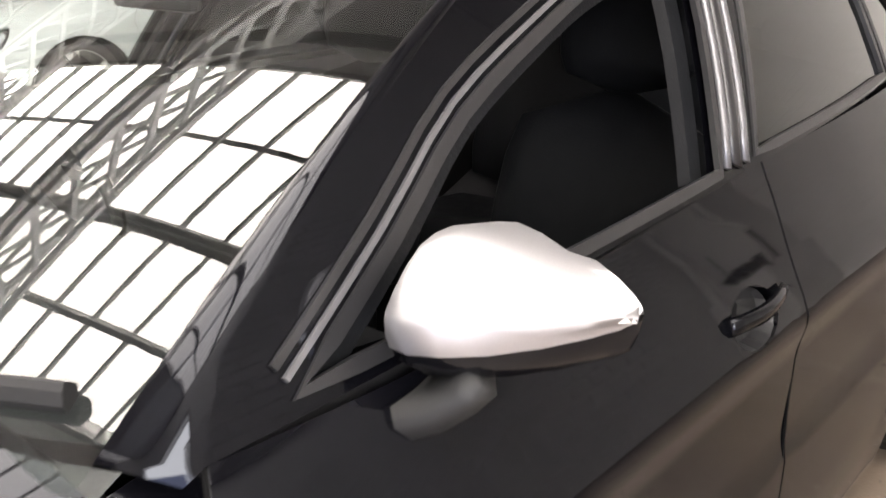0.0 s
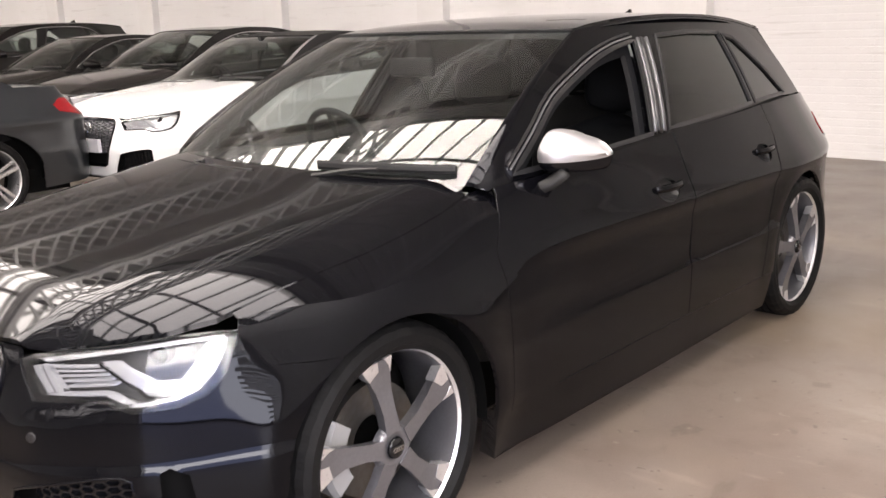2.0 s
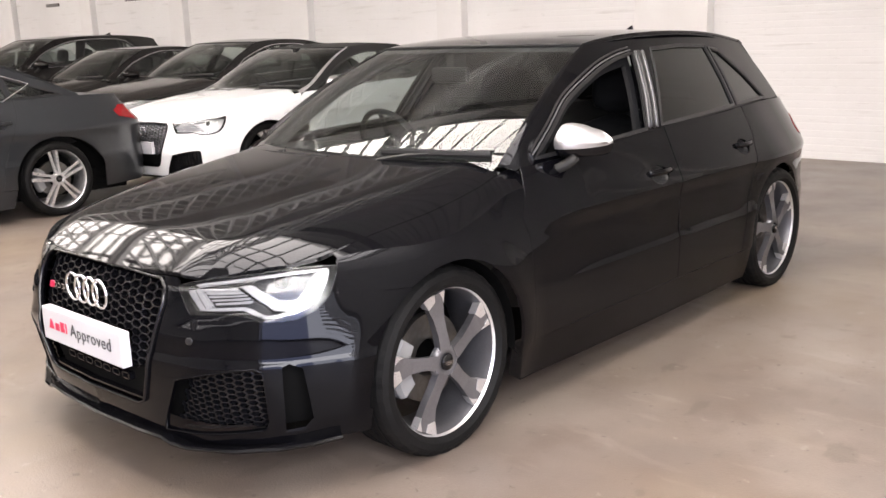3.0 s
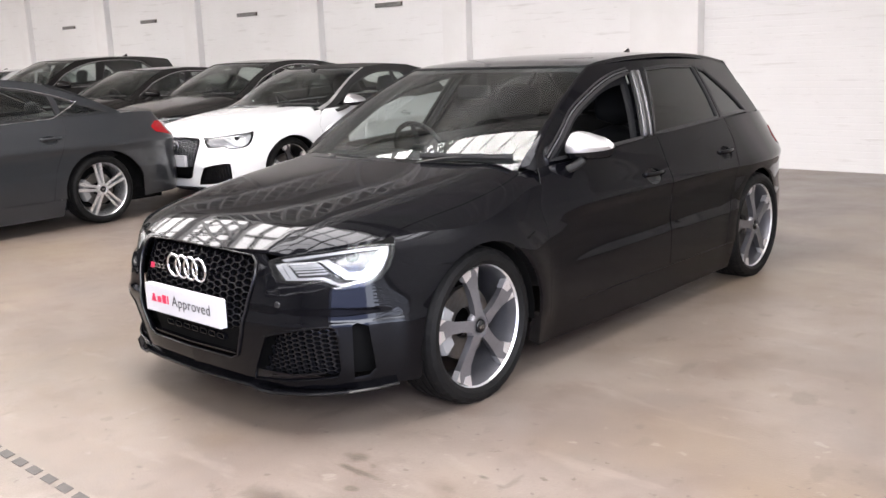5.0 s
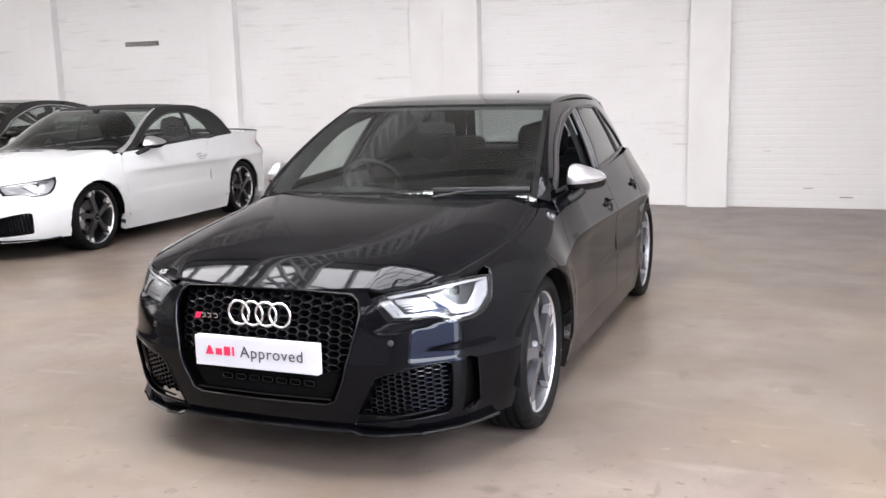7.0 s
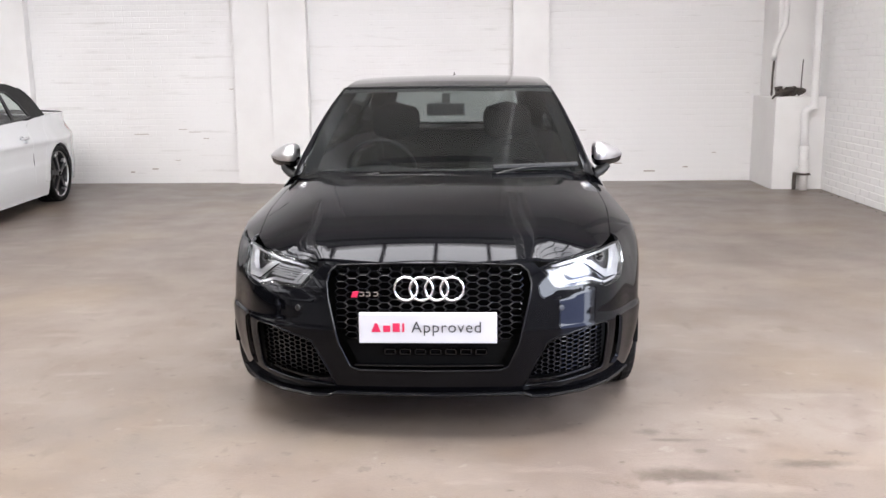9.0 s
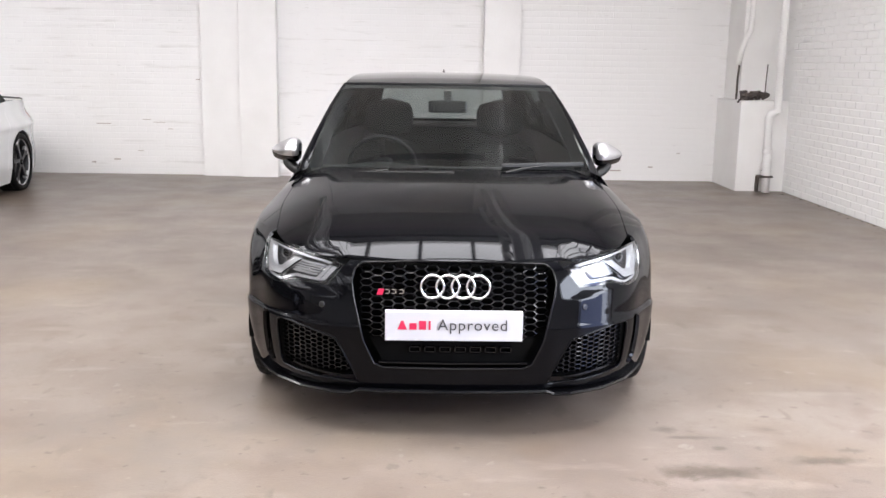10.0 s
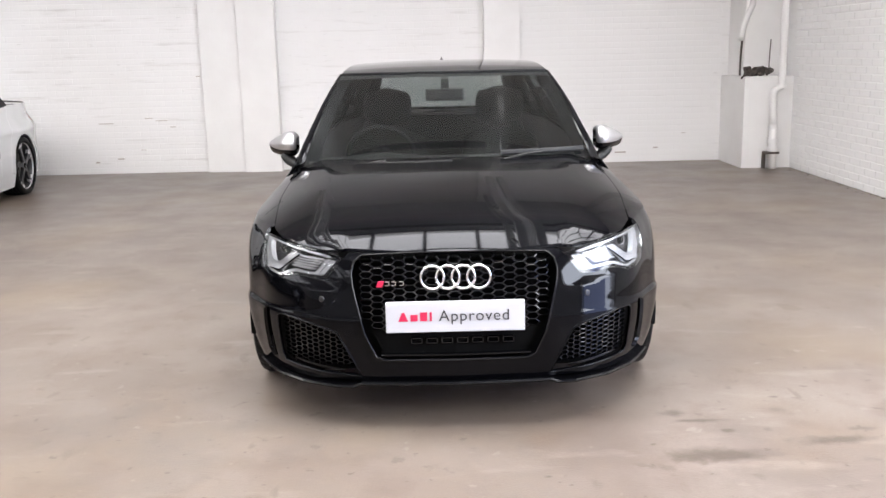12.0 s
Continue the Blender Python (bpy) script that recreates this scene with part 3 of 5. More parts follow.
GRILLE = [(0, .252), (.27, .252), (.305, .268), (.345, .36), (.385, .53), (.392, .585), (.38, .628), (.35, .650), (.18, .657), (0, .659)]
HEADLIGHT = [(1.66, .636), (1.98, .558), (2.4, .560), (2.88, .562), (3.05, .553), (3.25, .541), (3.8, .545), (4.14, .563), (4.36, .600), (4.5, .652), (4.56, .684),
             (4.2, .688), (3.85, .688), (3.3, .681), (2.85, .672), (2.3, .661), (1.9, .650)]
# clear part of the lens inside its black edge
LAMP_CLEAR = [(1.80, .631), (2.09, .571), (2.45, .572), (2.90, .574), (3.08, .565), (3.28, .554), (3.78, .558), (4.07, .574), (4.26, .606), (4.41, .654), (4.46, .680),
              (4.15, .682), (3.80, .681), (3.25, .674), (2.80, .665), (2.30, .654), (1.95, .645)]
STYLES = {
    # roof knots (y, z), end of the roof, foot of the rear window (y, z), side windows
    "hatch": dict(roof=([-.21, 0, .3, .6, .9, 1.2, 1.5, 1.75], [1.290, 1.322, 1.342, 1.348, 1.343, 1.325, 1.29, 1.25]), end=1.55, foot=(1.85, .948)),
    "estate": dict(roof=([-.21, 0, .3, .6, .9, 1.2, 1.6, 1.9], [1.284, 1.308, 1.328, 1.336, 1.336, 1.328, 1.30, 1.26]), end=1.78, foot=(1.97, .955)),
    "saloon": dict(roof=([-.21, 0, .3, .6, .9, 1.2, 1.5, 1.62], [1.284, 1.308, 1.322, 1.314, 1.278, 1.19, 1.03, .955]), end=1.02, foot=(1.60, .965)),
    "soft_top": dict(roof=([-.21, 0, .3, .6, .85, 1.08, 1.26], [1.262, 1.290, 1.303, 1.292, 1.240, 1.12, .965]), end=.86, foot=(1.25, .97)),
}


def wheel_part(parent, style, paint_spoke, C, hub, side, scale=1.0):
    """One road wheel at its hub: barrel, tyre, spokes, cap, bolts, brake."""
    bm = lathe([(.090, .2470), (.075, .2420), (.05, .2380), (-.09, .2350), (-.10, .252)], 64)
    wheel = part("wheel", bm, paint_spoke, parent, smooth=True)
    part("rim_lip", lathe([(.090, .2470), (.097, .2520), (.100, .2550), (.097, .2570), (.090, .2545)], 72), M_MACHINED, wheel, "bright machined rim lip", smooth=True)
    pr = [(-.10, .252), (-.116, .27), (-.117, .292), (-.108, .310), (-.09, .3195)]
    for gx in (-.062, -.022, .022, .062):
        pr += [(gx - .006, .322), (gx - .005, .315), (gx + .005, .315), (gx + .006, .322)]
    pr += [(.09, .3195), (.108, .310), (.117, .292), (.116, .27), (.10, .252)]
    bm = lathe(pr, 96)
    for i, v in enumerate(bm.verts):
        k, ring = i % 96, i // 96
        r = math.hypot(v.co.y, v.co.z)
        if k % 3 == 0 and 0.075 < abs(v.co.x) < 0.113 and r > 0.30:
            v.co.y *= 1 - 0.0025 / r
            v.co.z *= 1 - 0.0025 / r
        low = -(C(hub)[2] - FLOOR_Z) / scale
        if v.co.z < low + 0.02:
            push = low + 0.02 - v.co.z
            if abs(v.co.x) > 0.09:
                v.co.x *= 1 + 0.5 * push
            v.co.z = max(low, v.co.z)
    part("tyre", bm, M_RUBBER, wheel, "black low-profile tyre", smooth=False)
    n = 5
    for k in range(n):
        turn = Matrix.Rotation(2 * math.pi * k / n + 0.12, 4, "X")
        if style == "rotor":
            edge = [(.045, -.025), (.10, -.022), (.16, -.030), (.20, -.047), (.241, -.072), (.241, .035), (.20, .027), (.15, .022), (.10, .021), (.045, .025)]
            groups = [edge]
            tips = [[(.197, -.045), (.2415, -.072), (.2415, -.014), (.214, -.013)], [(.218, .023), (.2415, .008), (.2415, .035), (.20, .027)]]
        else:
            groups = [[(.045, -.028), (.11, -.032), (.241, -.045), (.241, -.018), (.11, -.010), (.045, -.004)],
                      [(.045, .004), (.11, .010), (.241, .018), (.241, .045), (.11, .032), (.045, .028)]]
            tips = []

        def face(r):
            return spl([.04, .09, .15, .20, .245], [.100, .095, .087, .086, .090], r)
        bm = bmesh.new()
        for g in groups:
            hi = [bm.verts.new(turn @ Vector((face(r), t, r))) for r, t in g]
            lo = [bm.verts.new(turn @ Vector((face(r) - .034, t * 0.72, r))) for r, t in g]
            m = len(g)
            for i in range(m // 2 - 1):
                bm.faces.new((hi[i], hi[i + 1], hi[m - 2 - i], hi[m - 1 - i]))
            for i in range(m):
                j = (i + 1) % m
                bm.faces.new((hi[i], lo[i], lo[j], hi[j]))
        bmesh.ops.recalc_face_normals(bm, faces=bm.faces)
        part("spoke", bm, paint_spoke, wheel)
        if tips:
            bm = bmesh.new()
            for tip in tips:
                prismish = [turn @ Vector((face(r) + .0015, t, r)) for r, t in tip]
                bm.faces.new([bm.verts.new(p) for p in prismish])
                low = [turn @ Vector((face(r) - .03, t * 0.98, r)) for r, t in tip]
                a, b = [bm.verts.new(p) for p in prismish], [bm.verts.new(p) for p in low]
                for i in range(4):
                    bm.faces.new((a[i], a[(i + 1) % 4], b[(i + 1) % 4], b[i]))
            bmesh.ops.recalc_face_normals(bm, faces=bm.faces)
            part("machined_tip", bm, M_MACHINED, wheel, "bright machined spoke tip")
        bolt = lathe([(.085, .001), (.092, .009), (.092, .012), (.075, .012)], 8)
        bmesh.ops.translate(bolt, verts=bolt.verts, vec=turn @ Vector((0, .030, .034)))
        part("wheel_bolt", bolt, M_BLACK_TRIM, wheel)
    part("hub", lathe([(.070, .060), (.090, .058), (.096, .050), (.097, .030), (.088, .028)], 32), paint_spoke, wheel, smooth=True)
    bm = lathe([(.090, .029), (.101, .028), (.105, .024), (.106, .001)], 32)
    part("hub_cap", bm, M_GLOSS_BLACK, wheel, "gloss black centre cap", smooth=True)
    bm = bmesh.new()
    for j in range(4):
        ring = lathe([(.1075, .0062), (.1095, .0062), (.1095, .0046), (.1075, .0046), (.1075, .0062)], 14)
        bmesh.ops.translate(ring, verts=ring.verts, vec=(0, -.0126 + .0084 * j, 0))
        tmp = bpy.data.meshes.new("tmp")
        ring.to_mesh(tmp)
        ring.free()
        bm.from_mesh(tmp)
        bpy.data.meshes.remove(tmp)
    part("cap_emblem", bm, M_CHROME, wheel, "four small chrome rings")
    part("brake_disc", lathe([(.0, .06), (.012, .065), (.014, .152), (-.014, .152), (-.014, .06)], 40), M_DISC, wheel, "bare iron brake disc", smooth=False)
    bm = lathe([(.034, .110), (.036, .168), (.02, .178), (-.03, .178), (-.03, .110), (.034, .110)], 10, a0=math.pi * 0.80, a1=math.pi * 1.2)
    part("brake_caliper", bm, M_CALIPER, wheel, "grey brake caliper")
    x, y, z = C(hub)
    wheel.matrix_basis = Matrix.Translation((side * x, y, z)) @ Matrix.Rotation(0 if side > 0 else math.pi, 4, "Z") @ Matrix.Scale(scale, 4)
    return wheel


def build_car(name, label, place, paint, style="hatch", change=lambda p: p, coarse=1.0, wheel_style="rotor", spoke=None, mirror_mat=None,
              trim=None, lamp_mat=None, comb_mat=None, plate="print", window_open=False, roof_mat=None, rear_glass=None, wheel_scale=1.0, fine_nose=True):
    C = change
    car = tagged(new(name), label, "car", kind="")
    car.matrix_basis = place
    st = STYLES[style]
    spoke = spoke or M_TITAN
    mirror_mat = mirror_mat or paint
    roof_mat = roof_mat or paint
    rear_glass = rear_glass or M_GLASS
    lamp_mat, comb_mat = lamp_mat or M_LAMP_HOUSING, comb_mat or M_GLOSS_BLACK
    step = (0.16 * coarse, 0.022 * coarse)
    xstep = (0.05 * coarse, 0.05 * coarse)
    fine = (0.085, 0.018) if coarse <= 1 else step
    nose = (0.05, 0.015) if coarse <= 1 else step

    def roof_h(x, y):
        return spl(st["roof"][0], st["roof"][1], y) - 0.016 * (abs(x) / 0.56) ** 2.6

    # windscreen: foot and head curves
    def screen(u, v):
        au = abs(u)
        foot = Vector((.710 * u, -1.0 + .155 * au ** 2.8, .905 - .022 * au ** 2))
        hy = -.205 + .085 * au ** 2.8
        head = Vector((.578 * u, hy, roof_h(.578 * u, hy) - .003))
        p = foot.lerp(head, v)
        bulge = 0.030 * 4 * v * (1 - v)
        return (p.x * (1 + bulge * 0.3), p.y - bulge * 0.35, p.z + bulge * 0.9)

    edge = [screen(1, k / 10) for k in range(11)]

    # nose: bumper with its openings
    grille = [(front_s(x, z), z) for x, z in GRILLE]
    seam = s_of_y(-AXLE - math.sqrt(ARCH_R ** 2 - .30 ** 2))
    intake = [(front_s(x, z), z) for x, z in ((.455, .362), (.486, .374), (.56, .392), (.632, .405), (.680, .408), (.698, .398), (.700, .36), (.690, .235), (.676, .208), (.60, .198), (.50, .190), (.365, .181), (.39, .24))]
    slot = [(3.50, .410), (3.62, .420), (3.84, .400), (3.98, .225), (3.84, .196), (3.50, .192)]
    outline = grille + [(1.57, .656)] + HEADLIGHT[:10] + [(4.62, .655), (4.9, .60), (seam, HUB_Z + .30)]
    outline += arch(-AXLE, -AXLE - math.sqrt(ARCH_R ** 2 - .30 ** 2), -AXLE - ARCH_R * .97, 8)[1:] + [(s_of_y(-1.655), .155), (3.6, .155), (1.5, .165), (0, .165)]
    sh = Sheet(C).panel(shell, outline, [intake, slot] if plate else [intake], step=nose, out=(.3, -1, 0), sides=(1, -1))
    bumper = sh.build("front_bumper", paint, car)
    Sheet(C).panel(shell, [(0, .17), (4.3, .17), (4.3, .43), (3.0, .44), (1.6, .66), (0, .66)], step=(.3, .06), out=(.3, -1, 0), sides=(1, -1), lift=-.07, fold=0).build("grille_backing", M_VOID, bumper)
    # grille surround
    loop = [(x, z) for x, z in GRILLE] + [(-x, z) for x, z in GRILLE[-2:0:-1]]
    loop = dense(loop, 0.03)
    path = [C((x, front_y(x, z) - .006, z)) for x, z in loop]
    bm = sweep(path, [(-.005, -.012), (-.005, .002), (-.001, .006), (.003, .004), (.004, -.012)], closed=True, up=(0, -1, 0))
    part("grille_surround", bm, M_GLOSS_BLACK, bumper, "gloss black grille surround", smooth=True)
    if fine_nose:
        def comb(cells, w, h, back, t=0.0042):
            bm = bmesh.new()
            for cx, cz in cells:
                out = [(cx + w / 2, cz), (cx + w / 4, cz + h / 2), (cx - w / 4, cz + h / 2), (cx - w / 2, cz), (cx - w / 4, cz - h / 2), (cx + w / 4, cz - h / 2)]
                k = 1 - t / (h / 2)
                inn = [(cx + (a - cx) * k, cz + (b - cz) * k) for a, b in out]
                A = [bm.verts.new(C((a, front_y(a, b) + back, b))) for a, b in out]
                B = [bm.verts.new(C((a, front_y(a, b) + back - .001, b))) for a, b in inn]
                D = [bm.verts.new(C((a, front_y(a, b) + back + .022, b))) for a, b in inn]
                for i in range(6):
                    j = (i + 1) % 6
                    bm.faces.new((A[i], A[j], B[j], B[i]))
                    bm.faces.new((B[i], B[j], D[j], D[i]))
            bmesh.ops.recalc_face_normals(bm, faces=bm.faces)
            return bm
        full = [(x, z) for x, z in GRILLE] + [(-x, z) for x, z in GRILLE[-2:0:-1]]
        w, h = 0.0560, 0.0250
        cells = []
        for i in range(-13, 14):
            for j in range(-10, 11):
                cx, cz = i * w * 0.75, .45 + (j + (i % 2) / 2) * h
                if cz > 0.37 and within(full, cx * 1.05, cz + .012) and within(full, cx * 1.05, cz - .012) and not (abs(cx) < .235 and .375 < cz < .475):
                    cells.append((cx, cz))
        tagged(part("honeycomb", comb(cells, w, h, .022, .0021), comb_mat, bumper, "gloss black honeycomb mesh"), kind="stuff")
        for side in (1, -1):
            cells = []
            poly = [(shell(s, z)[0], z) for s, z in intake]
            for i in range(0, 30):
                for j in range(-6, 7):
                    cx, cz = .40 + i * .0240, .31 + (j + (i % 2) / 2) * .0185
                    if within(poly, cx + .016, cz) and within(poly, cx - .016, cz) and cz > .216:
                        cells.append((side * cx, cz))
            tagged(part("intake_mesh", comb(cells, .0320, .0185, .040, .0022), M_GLOSS_BLACK, bumper), kind="stuff")
        # lower grille: a solid gloss panel with a fine rib near its foot
        Sheet(C).panel(shell, [(0, .262), (front_s(.27, .262), .262), (front_s(.325, .36), .366), (0, .366)], step=(.1, .02), out=(.3, -1, 0), sides=(1, -1), lift=-.028, fold=.01).build("lower_grille", M_VOID, bumper)
        part("grille_rib", sweep([C((.285 * k / 6, front_y(.285 * k / 6, .272) + .012, .272)) for k in range(-6, 7)], [(-.012, -.003), (-.012, .003), (.012, .003), (.012, -.003)]), M_GLOSS_BLACK, bumper)
    for side in (1, -1):
        fr = [shell(s, z) for s, z in dense(intake, 0.2)]
        path = [C((side * p[0], p[1] - .002, p[2])) for p in fr]
        part("intake_frame", sweep(path, [(-.0025, -.01), (-.0025, .001), (.0025, .001), (.0025, -.01)], closed=True, up=(side * .6, -.8, 0)), paint, bumper, smooth=True)
        Sheet(C).panel(shell, [(front_s(.44, .2), .196), (front_s(.54, .21), .205), (front_s(.64, .22), .216), (front_s(.645, .22), .220), (front_s(.54, .21), .209), (front_s(.44, .20), .200)], step=(.1, .02), out=(.5, -1, 0), sides=(side,), lift=-.012, fold=.008).build("intake_blade", M_GLOSS_BLACK, bumper)
    # splitter
    path = [(-s, z) for s, z in ((4.45, .160), (4.0, .152), (3.4, .148), (2.6, .145), (1.8, .143), (1.45, .146), (1.3, .158), (.8, .158))]
    path += [(0, .158)] + [(-s, z) for s, z in path[::-1]]
    pts = []
    for s, z in path:
        p = shell(abs(s), .19)
        pts.append(C((math.copysign(p[0], s) if s else 0, p[1] - .006, z)))
    part("splitter", sweep(pts, [(.010, -.008), (.015, -.001), (.010, .005), (-.06, .005), (-.06, -.008)], up=(0, 0, 1)), M_GLOSS_BLACK, bumper, "gloss black splitter lip", smooth=False)
    # emblem rings
    ez, er = .572, .0445
    for k in range(4):
        cx = -.0870 + .058 * k + .004
        ring = [C((cx + er * math.cos(a) * .98, front_y(0, ez) - .014, ez + er * math.sin(a))) for a in [2 * math.pi * i / 32 for i in range(32)]]
        bm = sweep(ring, [(-.0048, -.004), (-.0048, .003), (0, .006), (.0048, .003), (.0048, -.004)], closed=True, up=(0, -1, 0))
        part("emblem_ring", bm, M_CHROME, bumper, "chrome emblem ring", smooth=True)
    # plate
    py = front_y(.1, .43) - .012
    bm = box(-.26, .26, py - .012, py + .02, .371, .484, .003)
    for v in bm.verts:
        v.co = Vector(C(v.co))
    pl = part("plate", bm, M_PLATE, bumper, "white advertising plate with red and grey print")
    if plate == "print":
        yy = py - .0135
        bm = bmesh.new()
        x0 = -.213
        for k, (w, h, d) in enumerate(((.036, .034, 0), (.027, .025, 0), (.027, .034, 0), (.008, .034, 0))):
            poly = [(x0, 0), (x0 + w, 0), (x0 + w, h), (x0, h)] if k else [(x0, 0), (x0 + w, 0), (x0 + w * .62, h), (x0 + w * .38, h)]
            prism(poly, .0015, Matrix.Translation(C((0, yy + .0012, .415))) @ Matrix.Rotation(math.pi / 2, 4, "X"), bm=bm)
            x0 += w + .009
        part("print_block", bm, M_RED, pl, "red lettering blocks")
        cu = bpy.data.curves.new("lettering", "FONT")
        cu.body, cu.size, cu.extrude, cu.space_character = "Approved", .0605, .0006, 1.10
        tmp = new("lettering", cu)
        dg = bpy.context.evaluated_depsgraph_get()
        me = bpy.data.meshes.new_from_object(tmp.evaluated_get(dg))
        bpy.data.objects.remove(tmp)
        me.materials.clear()
        me.materials.append(M_INK)
        lt = new("lettering", me)
        lt.parent = pl
        lt["label"] = "dark grey word Approved"
        lt.matrix_basis = Matrix.Translation(C((-.062, yy - .0006, .414))) @ Matrix.Rotation(math.pi / 2, 4, "X")
        by = front_y(.2, .55) + .008
        bm = prism([(-.010, -.011), (.012, -.011), (.020, .011), (-.002, .011)], .006, Matrix.Translation((-.285, by, .546)) @ Matrix.Rotation(math.pi / 2, 4, "X"))
        part("badge_red", bm, M_RED, bumper, "small slanted red badge")
        bm = bmesh.new()
        for cx in (-.253, -.228, -.199):
            box(cx - .009, cx + .009, by - .005, by, .553, .557, bm=bm)
            box(cx - .009, cx + .009, by - .005, by, .539, .542, bm=bm)
            box(cx + .004, cx + .008, by - .005, by, .539, .557, bm=bm)
        part("badge_letters", bm, M_CHROME, bumper, "small silver badge characters as bars")
        bm = bmesh.new()
        for k in range(7):
            cx = -.17 + .058 * k
            z0, z1 = .315, .338
            for b in ((cx, cx + .045, z1 - .004, z1), (cx, cx + .045, z0, z0 + .004), (cx, cx + .005, z0, z1), (cx + .04, cx + .045, z0, z1)):
                box(b[0], b[1], py + .024, py + .044, b[2], b[3], bm=bm)
        part("embossed_letters", bm, M_GLOSS_BLACK, bumper, "dark embossed lettering as bars")
    # headlights
    for side in (1, -1):
        sm = (side,)
        hs = (.12 * coarse, .02 * coarse)
        lamp = Sheet(C).panel(shell, HEADLIGHT, step=hs, out=(.5, -1, .2), sides=sm, lift=-.045, fold=-.043).build("headlight", lamp_mat, car)
        Sheet(C).panel(shell, HEADLIGHT, step=hs, out=(.5, -1, .2), sides=sm, lift=-.001, fold=.01).build("lens", M_LENS, lamp, "clear headlight lens")
        Sheet(C).panel(shell, HEADLIGHT, [LAMP_CLEAR], step=hs, out=(.5, -1, .2), sides=sm, lift=-.005, fold=.03).build("lamp_edge", M_GLOSS_BLACK, lamp, "gloss black edge of the headlight")

        def inlay(name, outline, material, deep, label="", thick=.02, st=(.1, .012)):
            return Sheet(C).panel(shell, outline, step=st, out=(.5, -1, .2), sides=sm, lift=-deep, fold=thick).build(name, material, lamp, label)
        tick = [(2.84, .646), (3.06, .648), (3.30, .620), (3.53, .596), (3.84, .598), (4.02, .628), (4.20, .670), (4.44, .676), (4.38, .645), (4.24, .606), (4.06, .580), (3.87, .573), (3.42, .578), (3.15, .604)]
        inlay("light_guide", tick, M_LIGHT_PLASTIC, .014, "pale check-mark running light")
        inlay("guide_groove", [(2.80, .640), (3.12, .600), (3.40, .573), (3.86, .568), (3.86, .5705), (3.41, .5755), (3.135, .6025), (2.825, .642)], M_GLOSS_BLACK, .010, "", .006, (.06, .006))
        inlay("reflector", [(1.80, .628), (2.11, .575), (2.36, .580), (2.05, .638)], M_LIGHT_PLASTIC, .018, "bright inner reflector")
        inlay("reflector_groove", [(1.95, .634), (2.23, .578), (2.245, .578), (1.965, .634)], M_SATIN, .016, "", .004, (.05, .006))
        inlay("lower_bezel", [(2.11, .573), (2.45, .573), (2.90, .575), (3.08, .566), (3.28, .555), (3.78, .559), (4.05, .575), (3.80, .567), (3.30, .564), (3.10, .576), (2.90, .584), (2.38, .581)], M_LIGHT_PLASTIC, .010, "bright lower lamp bezel", .012, (.08, .008))
        inlay("upper_bezel", [(1.98, .6445), (2.30, .6535), (2.80, .6645), (3.25, .6735), (3.80, .6805), (4.40, .6805), (4.40, .6755), (3.80, .674), (3.25, .667), (2.80, .658), (2.30, .647), (2.06, .640)], M_LIGHT_PLASTIC, .008, "bright upper lamp bezel", .012, (.08, .006))
        for j in range(5):
            z = .589 + .0105 * j
            a0 = 2.42 - .065 * j
            inlay("reflector_fin", [(a0, z), (3.02 - .05 * j, z + .005), (3.02 - .05 * j, z + .0105), (a0, z + .0055)], M_LIGHT_PLASTIC, .014, "", .03, (.15, .01))
        proj = Vector(C(shell(3.54, .645)))
        n = Vector((.5, -.8, .1)).normalized()
        at = Matrix.Translation((side * (proj.x - .022), proj.y + .026, proj.z)) @ Vector((side * n.x, n.y, n.z)).to_track_quat("X", "Z").to_matrix().to_4x4()
        bm = lathe([(.012, .001), (.010, .008), (.005, .014), (-.004, .019)], 20)
        bmesh.ops.transform(bm, matrix=at, verts=bm.verts)
        part("projector", bm, M_GLOSS_BLACK, lamp, "dark glass projector lens", smooth=True)
        bm = lathe([(-.004, .019), (.003, .0205), (.002, .0235), (-.03, .026)], 20)
        bmesh.ops.transform(bm, matrix=at, verts=bm.verts)
        part("projector_ring", bm, M_SATIN, lamp, "satin projector ring", smooth=True)
    # parking sensors
    if plate:
        for side in (1, -1):
            p = Vector(shell(2.05, .487))
            bm = lathe([(-.004, .0115), (.0012, .0115), (.002, .0085), (.0012, .001)], 16)
            n = Vector((side * .45, -.88, .12))
            bmesh.ops.transform(bm, matrix=Matrix.Translation((side * p.x, p.y, p.z)) @ n.to_track_quat("X", "Z").to_matrix().to_4x4(), verts=bm.verts)
            part("parking_sensor", bm, M_BLACK_TRIM, bumper, smooth=True)
    # bonnet
    def bon(x, y):
        return (x, y, bonnet_z(x, y))
    ys = [-2.012, -1.99, -1.94, -1.88, -1.82, -1.72, -1.6, -1.45, -1.3, -1.15, -1.0, -.87]
    right = [(shut_x(y) - .002, y) for y in ys]
    rear = [(.70 * k / 8, -.995 + .160 * (abs(k) / 8) ** 2.8) for k in range(7, -8, -1)]
    front = [(.40 * k / 8, -2.052 + .036 * (abs(k) / 8) ** 2) for k in range(-8, 9)]
    sh = Sheet(C).panel(bon, right + rear + [(-x, y) for x, y in right[::-1]] + front[1:-1], step=xstep, out=(0, 0, 1), fold=.016)
    sh.build("bonnet", paint, car)
    # wings, doors, quarters
    gap_f = chain([(s_of_y(-.79), .862), (s_of_y(-.845), .775), (s_of_y(-.905), .695), (s_of_y(-.888), .60), (s_of_y(-.885), .42), (s_of_y(-.888), .252)], 4)
    ss = [4.6 + (s_of_y(-.79) - 4.6) * k / 18 for k in range(19)]
